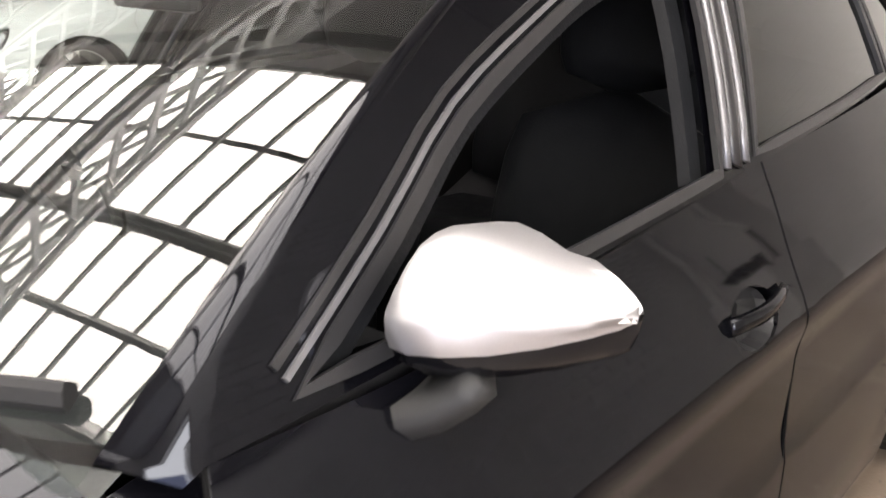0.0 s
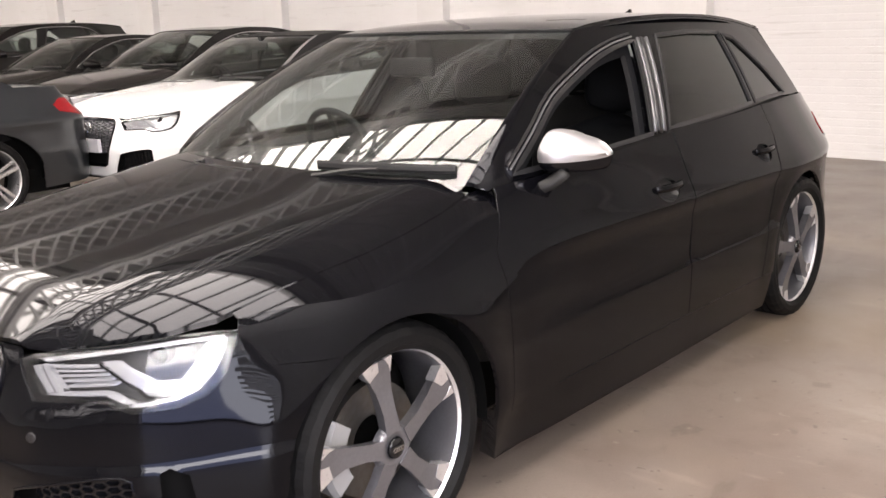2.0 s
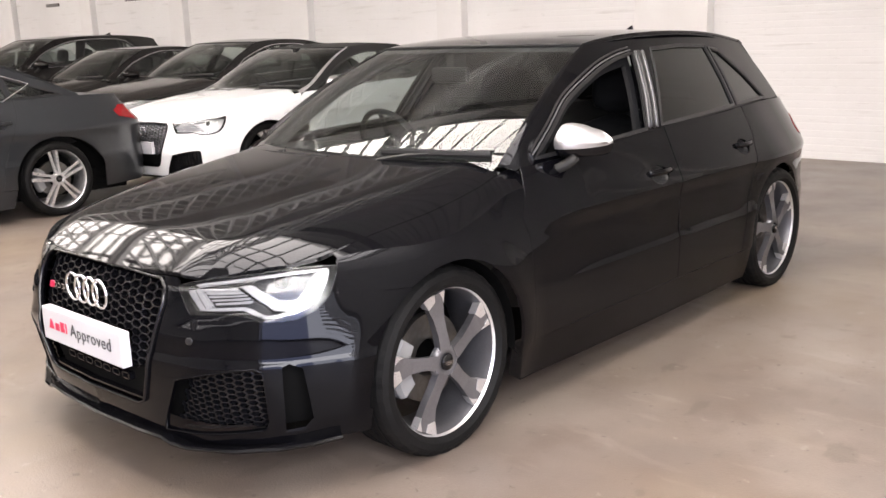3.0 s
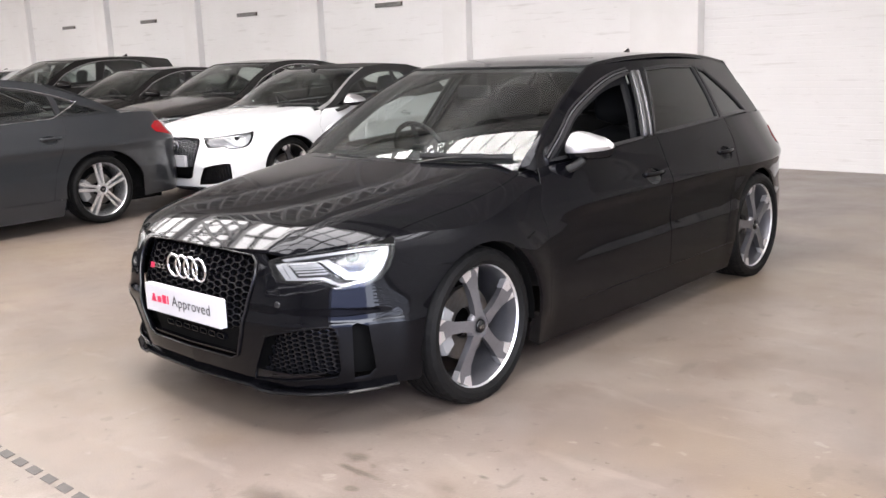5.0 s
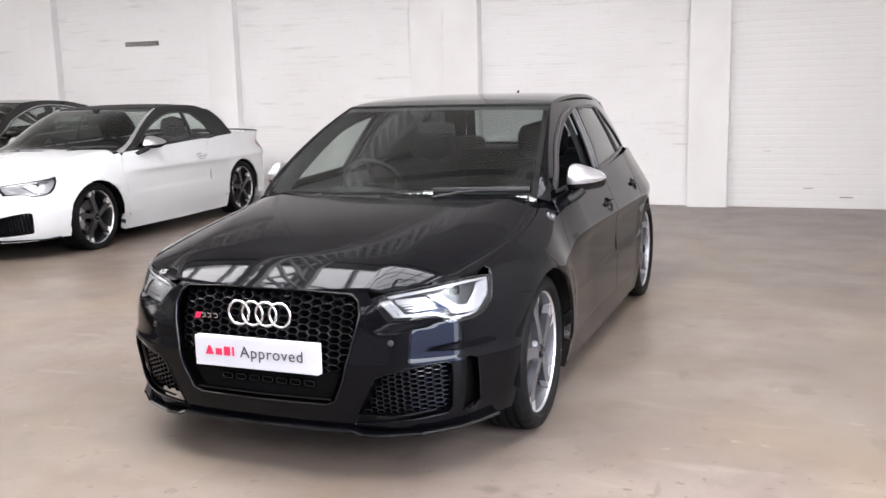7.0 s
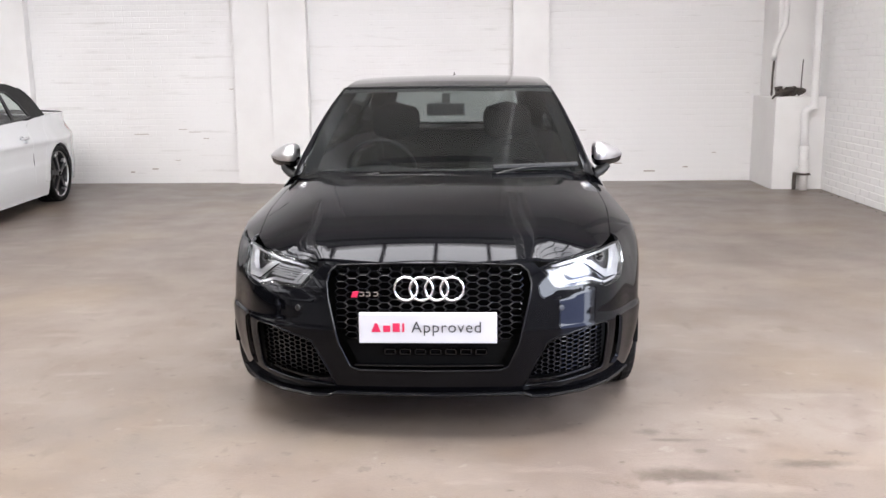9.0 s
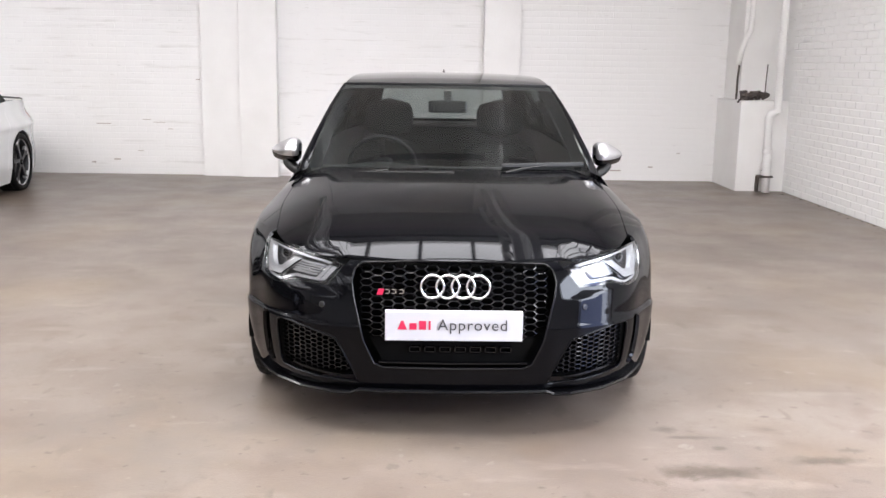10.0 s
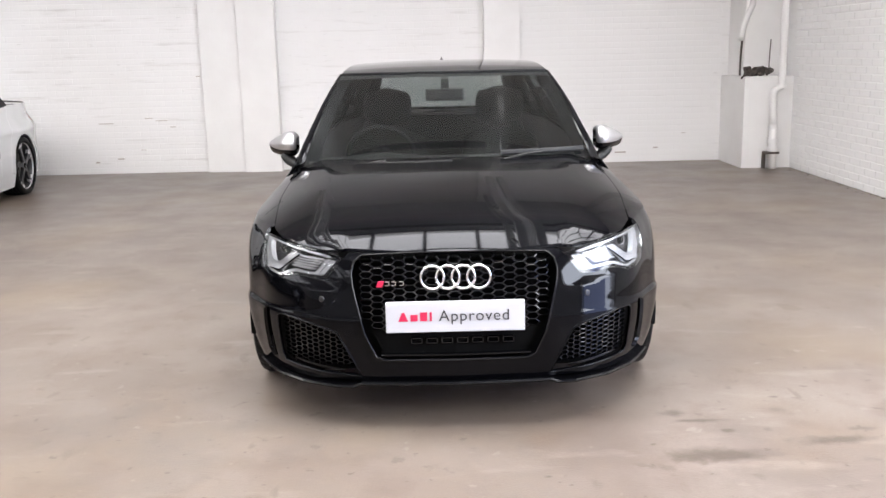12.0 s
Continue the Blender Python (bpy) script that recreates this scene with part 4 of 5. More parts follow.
    wing_low = [(4.57, .684), (4.52, .655), (4.64, .645), (4.92, .60), (seam, HUB_Z + .303)]
    wing = wing_low + arch(-AXLE, -AXLE - math.sqrt(ARCH_R ** 2 - .303 ** 2), -AXLE + ARCH_R * .985, 26)[1:] + [(s_of_y(-.967), .248), (s_of_y(-.895), .248)]
    wing += [(s - .010, z) for s, z in gap_f[::-1][1:-1]] + [(s, wing_top(s)) for s in ss[::-1]]
    strip_out = [shell(s, wing_top(s))[:2] for s in ss]
    strip_in = [(shut_x(min(max(y, -1.72), -.84)) + .003, y) for x, y in strip_out]
    gap_r = chain([(s_of_y(1.07), .945), (s_of_y(1.06), .84), (s_of_y(1.0), .72), (s_of_y(.95), .60), (s_of_y(.90), .47), (s_of_y(.855), .252)], 4)
    two_door = style == "soft_top"
    dy = .40 if two_door else 0
    yb = [(s_of_y(.235 + dy), .916), (s_of_y(.222 + dy), .80), (s_of_y(.215 + dy), .6), (s_of_y(.205 + dy), .252)]
    for side in (1, -1):
        sm = (side,)
        sh = Sheet(C).panel(shell, wing, step=nose, out=(1, 0, 0), sides=sm)
        sh.panel(bon, strip_out + strip_in[::-1], step=(.03, .05), out=(0, 0, 1), sides=sm, fold=.004)
        sh.build("wing", paint, car)
        # front door: skin and window frame
        f_handle = [(s_of_y(.055 + dy + .075 * math.cos(a)), .736 + .040 * math.sin(a)) for a in [2 * math.pi * k / 18 for k in range(18)]]
        skin = gap_f + [(s_of_y(y), .252) for y in ((-.6, -.3, 0, .3) if two_door else (-.6, -.3, 0))] + yb[::-1] + [(s_of_y(y), belt_z(y)) for y in ((.5, .3, .1) if two_door else (.1,)) + ( -.1, -.3, -.5, -.65, -.75)]
        sh = Sheet(C).panel(shell, skin, [f_handle], step=step, out=(1, 0, 0), sides=sm)
        door = sh.build("front_door", paint, car)
        r_handle = [(s_of_y(.895 + .07 * math.cos(a)), .766 + .038 * math.sin(a)) for a in [2 * math.pi * k / 18 for k in range(18)]]
        skin = [(s + .02, z) for s, z in yb] + [(s_of_y(y), .252) for y in ((.75,) if two_door else (.45, .7))] + gap_r[::-1] + [(s_of_y(y), belt_z(y)) for y in ((.95, .8) if two_door else (.95, .7, .45))]
        rdoor = Sheet(C).panel(shell, skin, [] if two_door else [r_handle], step=step, out=(1, 0, 0), sides=sm).build("side_panel" if two_door else "rear_door", paint, car)
        for dr, yc, zc in ((door, .055 + dy, .736), (rdoor, .895, .766))[:1 if two_door else 2]:
            bm = bmesh.new()
            rings = []
            for f, dep in ((1.05, .0), (.95, .028), (.6, .045), (.002, .05)):
                ring = []
                for k in range(18):
                    a = 2 * math.pi * k / 18
                    p = shell(s_of_y(yc + .075 * f * math.cos(a)), zc + .040 * f * math.sin(a))
                    q = C((p[0] - dep - .004, p[1], p[2]))
                    ring.append((side * q[0], q[1], q[2]))
                rings.append(ring)
            part("handle_recess", loft(rings, caps=False, bm=bm), M_BLACK_TRIM if paint is M_PAINT_BLACK else paint, dr)
            pts = []
            for k in range(9):
                y = yc - .085 + .19 * k / 8
                p = shell(s_of_y(y), zc + .010)
                q = C((p[0] + .004 + .014 * math.sin(math.pi * k / 8), y, p[2]))
                pts.append((side * q[0], q[1], q[2]))
            part("door_handle", sweep(pts, [(-.006, -.013), (-.006, .013), (.004, .011), (.007, 0), (.004, -.011)], up=(0, 0, 1)), paint, dr, smooth=True)
        # dark shut lines
        for line in (gap_f, yb) if two_door else (gap_f, yb, gap_r):
            pts = []
            for s, z in chain(line, 2) if len(line) < 8 else line:
                p = shell(s, z)
                q = C((p[0] - .0015, p[1], p[2]))
                pts.append((side * q[0], q[1], q[2]))
            part("shut_line", sweep(pts, [(-.0025, -.004), (-.0025, .0002), (.0025, .0002), (.0025, -.004)], up=(side, 0, 0)), M_VOID, door, smooth=False)
        # rear quarter to the tail
        q = [(s + .02, z) for s, z in gap_r] + [(s_of_y(.967), .248)] + arch(AXLE, AXLE - ARCH_R * .985, AXLE + ARCH_R * .97, 28)
        q += [(s_of_y(1.66), .17), (16, .17), (17.5, .20), (19, .20), (19, .93), (17.5, .93), (16.4, .935)] + [(s_of_y(y), belt_z(y) + .001) for y in (1.85, 1.7, 1.5, 1.3, 1.15)]
        Sheet(C).panel(shell, q, step=fine, out=(1, .3, 0), sides=sm).build("rear_quarter", paint, car)
        tail = [(15.1, .80), (15.2, .745), (16.2, .70), (17.3, .70), (17.35, .77), (16.6, .835), (15.5, .845)]
        Sheet(C).panel(shell, tail, step=(.15, .02), out=(1, 1, 0), sides=sm, lift=.004, fold=.012).build("tail_lamp", M_TAIL, car, "red tail lamp")
        # sill
        sill = [(s_of_y(-.962), .244), (s_of_y(0), .245), (s_of_y(.962), .244), (s_of_y(.930), .100), (s_of_y(0), .094), (s_of_y(-.925), .104)]
        Sheet(C).panel(shell, sill, step=step, out=(1, 0, 0), sides=sm, lift=-.004, fold=.05).build("sill", paint, car)
        # glasshouse side
        def side_surf(y, z):
            return (cabin_x(y, z), y, z)
        fx, fz = st["foot"]
        end = st["end"]
        lean = [(p[1] + .02, p[2]) for p in edge[1:]]
        top = [(y, roof_h(.53, y) - .012) for y in [-.05 + (end + .05) * k / 12 for k in range(13)]]
        back = [(end + (fx - end) * k / 4, top[-1][1] + (fz - .012 - top[-1][1]) * k / 4) for k in range(1, 5)]
        if style in ("saloon", "soft_top"):
            back = [(y, roof_h(.53, y) - .012) for y in [end + (fx - end) * k / 5 for k in range(1, 5)]] + [(fx, fz - .014)]
        bottom = [(y, belt_z(y) + .001) for y in [fx - .02 + (-.80 - fx + .02) * k / 20 for k in range(21)]]
        frame_poly = lean + top + back + bottom
        if style in ("hatch", "estate"):
            w1 = [(-.70, .885), (-.55, .975), (-.40, 1.068), (-.22, 1.137), (-.04, 1.193), (.12, 1.226), (.235, 1.24), (.185, 1.12), (.13, 1.0), (.095, .922), (-.3, .902)]
            w2 = [(.41, 1.254), (.7, 1.262), (1.0, 1.252), (1.03, 1.10), (1.045, .957), (.6, .942), (.225, .930), (.30, 1.06)]
            w3 = [(1.04, 1.244), (1.14, 1.226), (1.37, 1.09), (1.555, .962), (1.3, .963), (1.087, .959), (1.068, 1.09)]
            wins = [w1, w2, w3]
        elif style == "saloon":
            w1 = [(-.70, .885), (-.55, .975), (-.40, 1.068), (-.22, 1.137), (-.04, 1.193), (.12, 1.226), (.25, 1.235), (.20, 1.12), (.15, 1.0), (.12, .924), (-.3, .902)]
            w2 = [(.36, 1.236), (.6, 1.225), (.85, 1.185), (1.02, 1.135), (1.04, 1.0), (1.05, .957), (.6, .942), (.22, .930), (.29, 1.06)]
            w3 = [(1.07, 1.12), (1.25, 1.055), (1.48, .970), (1.08, .958)]
            wins = [w1, w2, w3]
        else:
            w1 = [(-.70, .885), (-.55, .975), (-.40, 1.065), (-.22, 1.130), (-.04, 1.180), (.15, 1.205), (.30, 1.205), (.30, 1.0), (.30, .93), (-.3, .902)]
            w2 = [(.33, 1.205), (.48, 1.19), (.64, 1.09), (.76, .955), (.6, .943), (.33, .932)]
            wins = [w1, w2]
        arc = wins[0][:7]
        wins[0] = chain(arc, 3) + wins[0][7:]
        sh = Sheet(C).panel(side_surf, frame_poly, wins, step=(.06 * coarse, .04 * coarse), eps=(.01, .01), out=(1, 0, .3), sides=sm, fold=.02)
        rows = []
        for k in range(11):
            p = Vector(edge[k])
            yk, zk = p.y + .02, p.z
            if k == 0:
                yk, zk = -.80, belt_z(-.80)
            o = Vector((cabin_x(yk, zk), yk, zk))
            m = (p + o) / 2 + Vector((.010, -.010, .004))
            rows.append([tuple(p), tuple(m), tuple(o)])
        p, o = Vector(screen(1, -.02)), Vector((cabin_x(-.81, .855) - .003, -.818, .853))
        rows.insert(0, [tuple(p), tuple((p + o) / 2), tuple(o)])
        Sheet(C).grid(rows, sides=sm).build("screen_pillar", paint if style != "soft_top" else M_ALLOY, car)
        rows = [[tuple(p), tuple(p + Vector((-.050, .085, -.012)))] for p in [Vector(e) + Vector((-.006, .008, -.006)) for e in edge]]
        Sheet(C).grid(rows, sides=sm).build("pillar_lining", M_LEATHER, car)
        pillar = sh.build("side_frame", roof_mat if style == "soft_top" else paint, car)
        for i, w in enumerate(wins):
            if window_open and side == 1 and i == 0:
                continue
            ob = Sheet(C).panel(side_surf, w, step=(.1, .06), eps=(.01, .01), out=(1, 0, .3), sides=sm, lift=-.006, fold=0).build("side_window", M_GLASS if i == 0 else rear_glass, car, "dark-tinted side window" if i and rear_glass is M_PRIVACY else "")
            ob.visible_shadow = False
        if window_open and side == 1:
            hole = [(-.24 + (y + .24) * .86 + .012, .90 + (z - .90) * .90) for y, z in wins[0]]
            Sheet(C).panel(side_surf, wins[0], [hole], step=(.06, .04), eps=(.01, .01), out=(1, 0, .3), sides=sm, lift=-.030, fold=.02).build("inner_frame", M_LEATHER, car, "black inner frame of the open window")
        for i, w in enumerate(wins):
            loop = [side_surf(y, z) for y, z in dense(w, .08)]
            path = [(lambda q: (side * q[0], q[1], q[2]))(C((p[0] + .001, p[1], p[2]))) for p in loop]
            part("window_seal", sweep(path, [(-.008, -.006), (-.008, .003), (.008, .003), (.008, -.006)], closed=True, up=(side, 0, .35)), M_BLACK_TRIM, pillar, smooth=False)
        if trim:
            line = [(y, z + .012) for y, z in arc + wins[1][:3]] + ([(y + .008, z + .012) for y, z in wins[2][:len(wins[2]) - 2]] if len(wins) > 2 else []) + [(1.0, .940), (.3, .914), (-.3, .890)]
            pts = [(lambda q: (side * q[0], q[1], q[2]))(C((cabin_x(y, z) + .003, y, z))) for y, z in dense(line, .1)]
            part("chrome_trim", sweep(pts, [(-.005, -.003), (-.005, .003), (0, .005), (.005, .003), (.005, -.003)], closed=True, up=(side, 0, .35)), trim, pillar, "bright chrome window trim", smooth=True)
        if style == "hatch":
            for off, w, mt in ((.030, .004, M_BLACK_TRIM), (.016, .003, M_SATIN)):
                line = [(y - off * .55, z + off * .85) for y, z in arc]
                pts = [(lambda q: (side * q[0], q[1], q[2]))(C((cabin_x(y, z) + .0015, y, z))) for y, z in chain(line, 3)]
                part("door_seal", sweep(pts, [(-w, -.003), (-w, .003), (w, .003), (w, -.003)], up=(side, 0, .35)), mt, pillar, smooth=False)
        if style == "hatch":
            for y0, w, mt in ((.262, .008, M_SATIN), (.292, .016, M_BLACK_TRIM), (.325, .009, M_SATIN)):
                pts = []
                for k in range(7):
                    z = .925 + (1.247 - .925) * k / 6
                    y = y0 - .145 + .145 * (k / 6) ** .9
                    q = C((cabin_x(y, z) + .002, y, z))
                    pts.append((side * q[0], q[1], q[2]))
                part("pillar_trim", sweep(pts, [(-w, -.004), (-w, .004), (0, .007), (w, .004), (w, -.004)], up=(side, 0, .3)), mt, pillar, "satin grey door pillar trim", smooth=True)
        # door mirror
        rows_cap, rows_low, back_ring = [], [], []
        # stations from the inner end to the tip: x, front y, top z, how deep
        for x, yf, zt, k in ((.787, -.600, .975, .35), (.791, -.630, .994, .85), (.800, -.644, 1.003, 1), (.822, -.646, 1.006, 1), (.848, -.630, 1.000, 1), (.876, -.600, .988, 1), (.904, -.558, .973, 1), (.928, -.514, .960, .95), (.943, -.486, .949, .75), (.950, -.474, .941, .4), (.953, -.468, .936, .1)):
            x, yf = .870 + (x - .870) * .98, -.545 + (yf + .545) * .92
            yr = -.464 - .10 * (.953 - x)
            zc = .948 - .008 * (1 - k) - .022 * max(0, (x - .87) / .08)

            zb = .914 + .012 * (1 - k) + .10 * max(0, x - .89)
            zc = max(zc, zb + .018 * k)
            zt = max(zt, zc + .004 * k)

            def sec(pts):
                out = []
                for y, z in pts:
                    q = C((x, min(yr, y), z))
                    out.append((side * q[0], q[1], q[2]))
                return out
            rows_cap.append(sec(((yf + .006 * k, zb), (yf + .001, zb + .012), (yf, zc - .006), (yf + .001 * k, zc), (yf + .012 * k, zc + (zt - zc) * .30), (yf + .028 * k, zc + (zt - zc) * .62), (yf + .046 * k, zc + (zt - zc) * .87), (yf + .066 * k, zc + (zt - zc) * .98), (min(yr, yf + .090 * k), zt), (yr, zt - .012 * k))))
            rows_low.append(sec(((yr, zb - .030 * k), (yf + .07 * k, zb - .036 * k), (yf + .035 * k, zb - .030 * k), (yf + .014 * k, zb - .014 * k), (yf + .008 * k, zb))))
            back_ring.append(sec(((yr, zt - .012 * k), (yr, zb - .030 * k))))
        sh = Sheet().grid(rows_cap if side < 0 else [r[::-1] for r in rows_cap])
        mir = sh.build("door_mirror", mirror_mat, car, "matt aluminium door mirror cap" if mirror_mat is M_SILVER else "")
        Sheet().grid(rows_low if side < 0 else [r[::-1] for r in rows_low]).build("mirror_base", M_GLOSS_BLACK, mir)
        Sheet().grid(back_ring).build("mirror_glass", M_MIRROR, mir)
        arm = [(.850, -.565, .885), (.838, -.575, .868), (.818, -.588, .850), (.795, -.600, .838), (.775, -.605, .830)]
        part("mirror_arm", sweep([(lambda q: (side * q[0], q[1], q[2]))(C(p)) for p in arm], [(-.026, -.018), (-.034, 0), (-.026, .018), (.026, .018), (.034, 0), (.026, -.018)], up=(0, 0, 1)), M_WIPER, mir, smooth=True)
    # roof, rear window, tail deck
    end, (fx, fz) = st["end"], st["foot"]

    def rf(x, y):
        return (x, y, roof_h(x, y))
    n = 14
    edge_x = []
    for k in range(n + 1):
        y = -.10 + (end + .10) * k / n
        edge_x.append((cabin_x(y, roof_h(.53, y) - .012) - .002, y))
    head = [(.578 * k / 8, -.203 + .085 * (abs(k) / 8) ** 2.8) for k in range(-7, 8)]
    rear = [(edge_x[-1][0] * k / 6, end + .02 * (1 - (k / 6) ** 2)) for k in range(5, -6, -1)]
    Sheet(C).panel(rf, head + edge_x + rear + [(-x, y) for x, y in edge_x[::-1]], step=xstep, out=(0, 0, 1), fold=.01).build("roof", roof_mat, car)
    seal = [C((x, y - .004, roof_h(x, y) - .0005)) for x, y in [(.578 * k / 16, -.203 + .085 * (abs(k) / 16) ** 2.8) for k in range(-16, 17)]]
    part("screen_seal", sweep(seal, [(-.012, -.006), (-.012, .0005), (.007, .0025), (.007, -.006)], up=(0, -.3, .95)), M_WIPER, car, "black rubber windscreen seal", smooth=False)
    w_top, w_foot = edge_x[-1][0], cabin_x(fx, fz) - .01
    if style in ("saloon", "soft_top"):
        def hind(u, v):
            y = end + (fx - end) * v + .02 * (1 - u * u) * (1 - v)
            return ((w_top + (w_foot - w_top) * v) * u, y, roof_h(.4 * u, y))
    else:
        def hind(u, v):
            return ((w_top + (w_foot - w_top) * v) * u, end + (fx - end) * v + .05 * (1 - u * u) * v + .01, roof_h(w_top * u, end) + (fz - roof_h(w_top * u, end)) * v)
    glass_poly = [(-.86, .06), (.86, .06), (.88, .9), (-.88, .9)]
    Sheet(C).panel(hind, [(-1, 0), (1, 0), (1, 1), (-1, 1)], [glass_poly], step=(.12, .1), eps=(.02, .02), out=(0, 1, .6)).build("tailgate_frame", roof_mat, car)
    ob = Sheet(C).panel(hind, glass_poly, step=(.12, .1), eps=(.02, .02), out=(0, 1, .6), lift=-.004, fold=0).build("rear_window", M_REAR_GLASS if rear_glass is M_PRIVACY else M_GLASS, car)
    ob.visible_shadow = False

    def deck(x, y):
        return (x, y, fz - .008 - .05 * max(0, (y - fx) / max(.1, 2.12 - fx)) ** 2 - .02 * (abs(x) / .7) ** 3)
    tail_edge = [(shell(s, .93)[0] * .97, shell(s, .93)[1]) for s in (15.2, 15.8, 16.4, 17, 17.6, 18.2, 18.7)]
    dpoly = [(w_foot, fx)] + [(x, y) for x, y in tail_edge if y > fx + .02] + [(0, shell(19, .93)[1])] + [(-x, y) for x, y in tail_edge[::-1] if y > fx + .02] + [(-w_foot, fx)]
    if max(y for x, y in dpoly) > fx + .05:
        Sheet(C).panel(deck, dpoly, step=(.08, .06), out=(0, 0, 1), fold=.01).build("boot_lid", paint, car)
    if style == "soft_top":
        lip = [C((.56 * k / 8, 2.03 - .10 * (abs(k) / 8) ** 2.4, fz - .012 - .012 * (abs(k) / 8) ** 2)) for k in range(-8, 9)]
        part("boot_lip", sweep(lip, [(-.03, -.010), (-.03, .004), (.022, .014), (.026, .008)], up=(0, 0, 1)), M_BLACK_TRIM, car, "slim dark lip on the boot lid", smooth=False)
    if style == "hatch":
        rows = []
        for dy, dz in ((-.06, .004), (.06, -.004), (.10, -.016), (.09, -.026), (.0, -.03)):
            rows.append([(w_top * .98 * k / 8, end + dy - .05 * (k / 8) ** 2 + .02, roof_h(w_top * k / 8, end) + dz) for k in range(-8, 9)])
        Sheet(C).grid(rows[::-1]).build("roof_spoiler", paint, car)
    fin = [[(0 + w * a, y + b, z) for a, b in ((-1, 0), (0, -l / 2), (1, 0), (0, l / 2))] for w, l, y, z in ((.022, .15, 1.21, roof_h(0, 1.21) - .004), (.012, .09, 1.225, roof_h(0, 1.2) + .015), (.005, .045, 1.245, roof_h(0, 1.2) + .032), (.002, .018, 1.252, roof_h(0, 1.2) + .041))]
    if style != "soft_top":
        part("aerial_fin", loft([[C(p) for p in r] for r in fin]), M_GLOSS_BLACK, car, smooth=False)
    ob = Sheet(C).panel(screen, [(-1, -.05), (1, -.05), (1, 1), (-1, 1)], step=(.12, .1), eps=(.02, .02), out=(0, -1, 1), fold=0).build("windscreen", M_GLASS, car, "clear windscreen")
    ob.visible_shadow = False
    # cowl and wipers
    rows = [[C((.70 * k / 10, -1.10 + .145 * (abs(k) / 10) ** 2.8, .815 - .04 * (k / 10) ** 2)) for k in range(-10, 11)],
            [C((.70 * k / 10, -.985 + .155 * (abs(k) / 10) ** 2.8, .872 - .026 * (k / 10) ** 2)) for k in range(-10, 11)]]
    Sheet().grid(rows).build("cowl", M_BLACK_TRIM, car)
    for a, b in ((.955, .36), (.03, -.86)):
        pts, arm = [], []
        for k in range(9):
            u = a + (b - a) * k / 8
            p = Vector(screen(u, (.002 + .030 * (1 - k / 8)) if a > .5 else -.075))
            pts.append(C(p + Vector((0, -.010, .016))))
        bm = sweep(pts, [(-.010, -.014), (-.012, -.004), (-.006, .006), (0, .011), (.006, .006), (.012, -.004), (.010, -.014)], up=(0, -.4, .9))
        wp = part("wiper", bm, M_WIPER, car, "black wiper blade", smooth=False)
        low = 0 if a > .5 else -.055
        base = Vector(screen(b + .02, -.03 + low)) + Vector((0, -.010, .0))
        mid = Vector(screen((a + b) / 2, .010 + low)) + Vector((0, -.012, .012))
        part("wiper_arm", sweep([C(base + Vector((0, -.02, .0))), C((base + mid) / 2 + Vector((0, -.006, .004))), C(mid)], [(-.007, -.004), (-.007, .005), (.007, .005), (.007, -.004)], up=(0, -.4, .9)), M_WIPER, wp)
    # underside, arches, cabin
    bm = box(-.62, .62, -1.78, 1.90, .11, .30)
    for v in bm.verts:
        v.co = Vector(C(v.co))
    part("underbody", bm, M_VOID, car)
    for hy in (-AXLE, AXLE):
        for side in (1, -1):
            bm = bmesh.new()
            rings = []
            for x, r in ((.865 if hy < 0 else .80, ARCH_R - .004), (.78, ARCH_R + .012), (.62, ARCH_R + .012), (.60, .05)):
                rings.append([(lambda q: (side * q[0], q[1], q[2]))(C((x, hy + r * math.cos(radians(a)), HUB_Z + r * math.sin(radians(a))))) for a in range(-8, 189, 4)])
            Sheet().grid(rings).build("arch_liner", M_VOID, car)
    tub = [[(-.74, -.9, .84), (-.70, -.9, .35), (.70, -.9, .35), (.74, -.9, .84)], [(-.755, -.3, .87), (-.70, -.3, .2), (.70, -.3, .2), (.755, -.3, .87)],
           [(-.755, .6, .90), (-.70, .6, .2), (.70, .6, .2), (.755, .6, .90)], [(-.72, 1.3, .92), (-.66, 1.3, .5), (.66, 1.3, .5), (.72, 1.3, .92)],
           [(-.64, 1.8, .92), (-.6, 1.8, .6), (.6, 1.8, .6), (.64, 1.8, .92)], [(-.60, 1.84, .92), (-.2, 1.84, .92), (.2, 1.84, .92), (.60, 1.84, .92)]]
    Sheet(C).grid(tub).build("cabin_tub", M_CABIN, car)
    rows = []
    for y, z, w in ((-.98, .862, .70), (-.80, .868, .70), (-.62, .868, .70), (-.52, .858, .70), (-.48, .82, .70), (-.50, .66, .68), (-.6, .5, .66)):
        rows.append([(w * k / 10, y + .16 * (abs(k) / 10) ** 2.5 * (1 if y < -.9 else 0), z + (.022 * math.exp(-((k / 10 * .7 + .36) / .14) ** 2) if -.7 < y < -.5 else 0)) for k in range(-10, 11)])
    Sheet(C).grid(rows).build("dashboard", M_LEATHER, car, "dark soft dashboard")
    tilt = Matrix.Translation(C((-.36, -.33, .835))) @ Matrix.Rotation(radians(-66), 4, "X")
    ring = [tilt @ Vector((.185 * math.cos(a), .185 * math.sin(a), 0)) for a in [2 * math.pi * k / 36 for k in range(36)]]
    wh = part("steering_wheel", sweep(ring, [(.014 * math.cos(a), .014 * math.sin(a)) for a in [2 * math.pi * k / 8 for k in range(8)]], closed=True, up=tuple(tilt.to_3x3() @ Vector((0, 0, 1)))), M_LEATHER, car, "leather steering wheel", smooth=True)
    bm = pad(.13, .12, .05, tilt @ Matrix.Translation((0, 0, -.03)), 3)
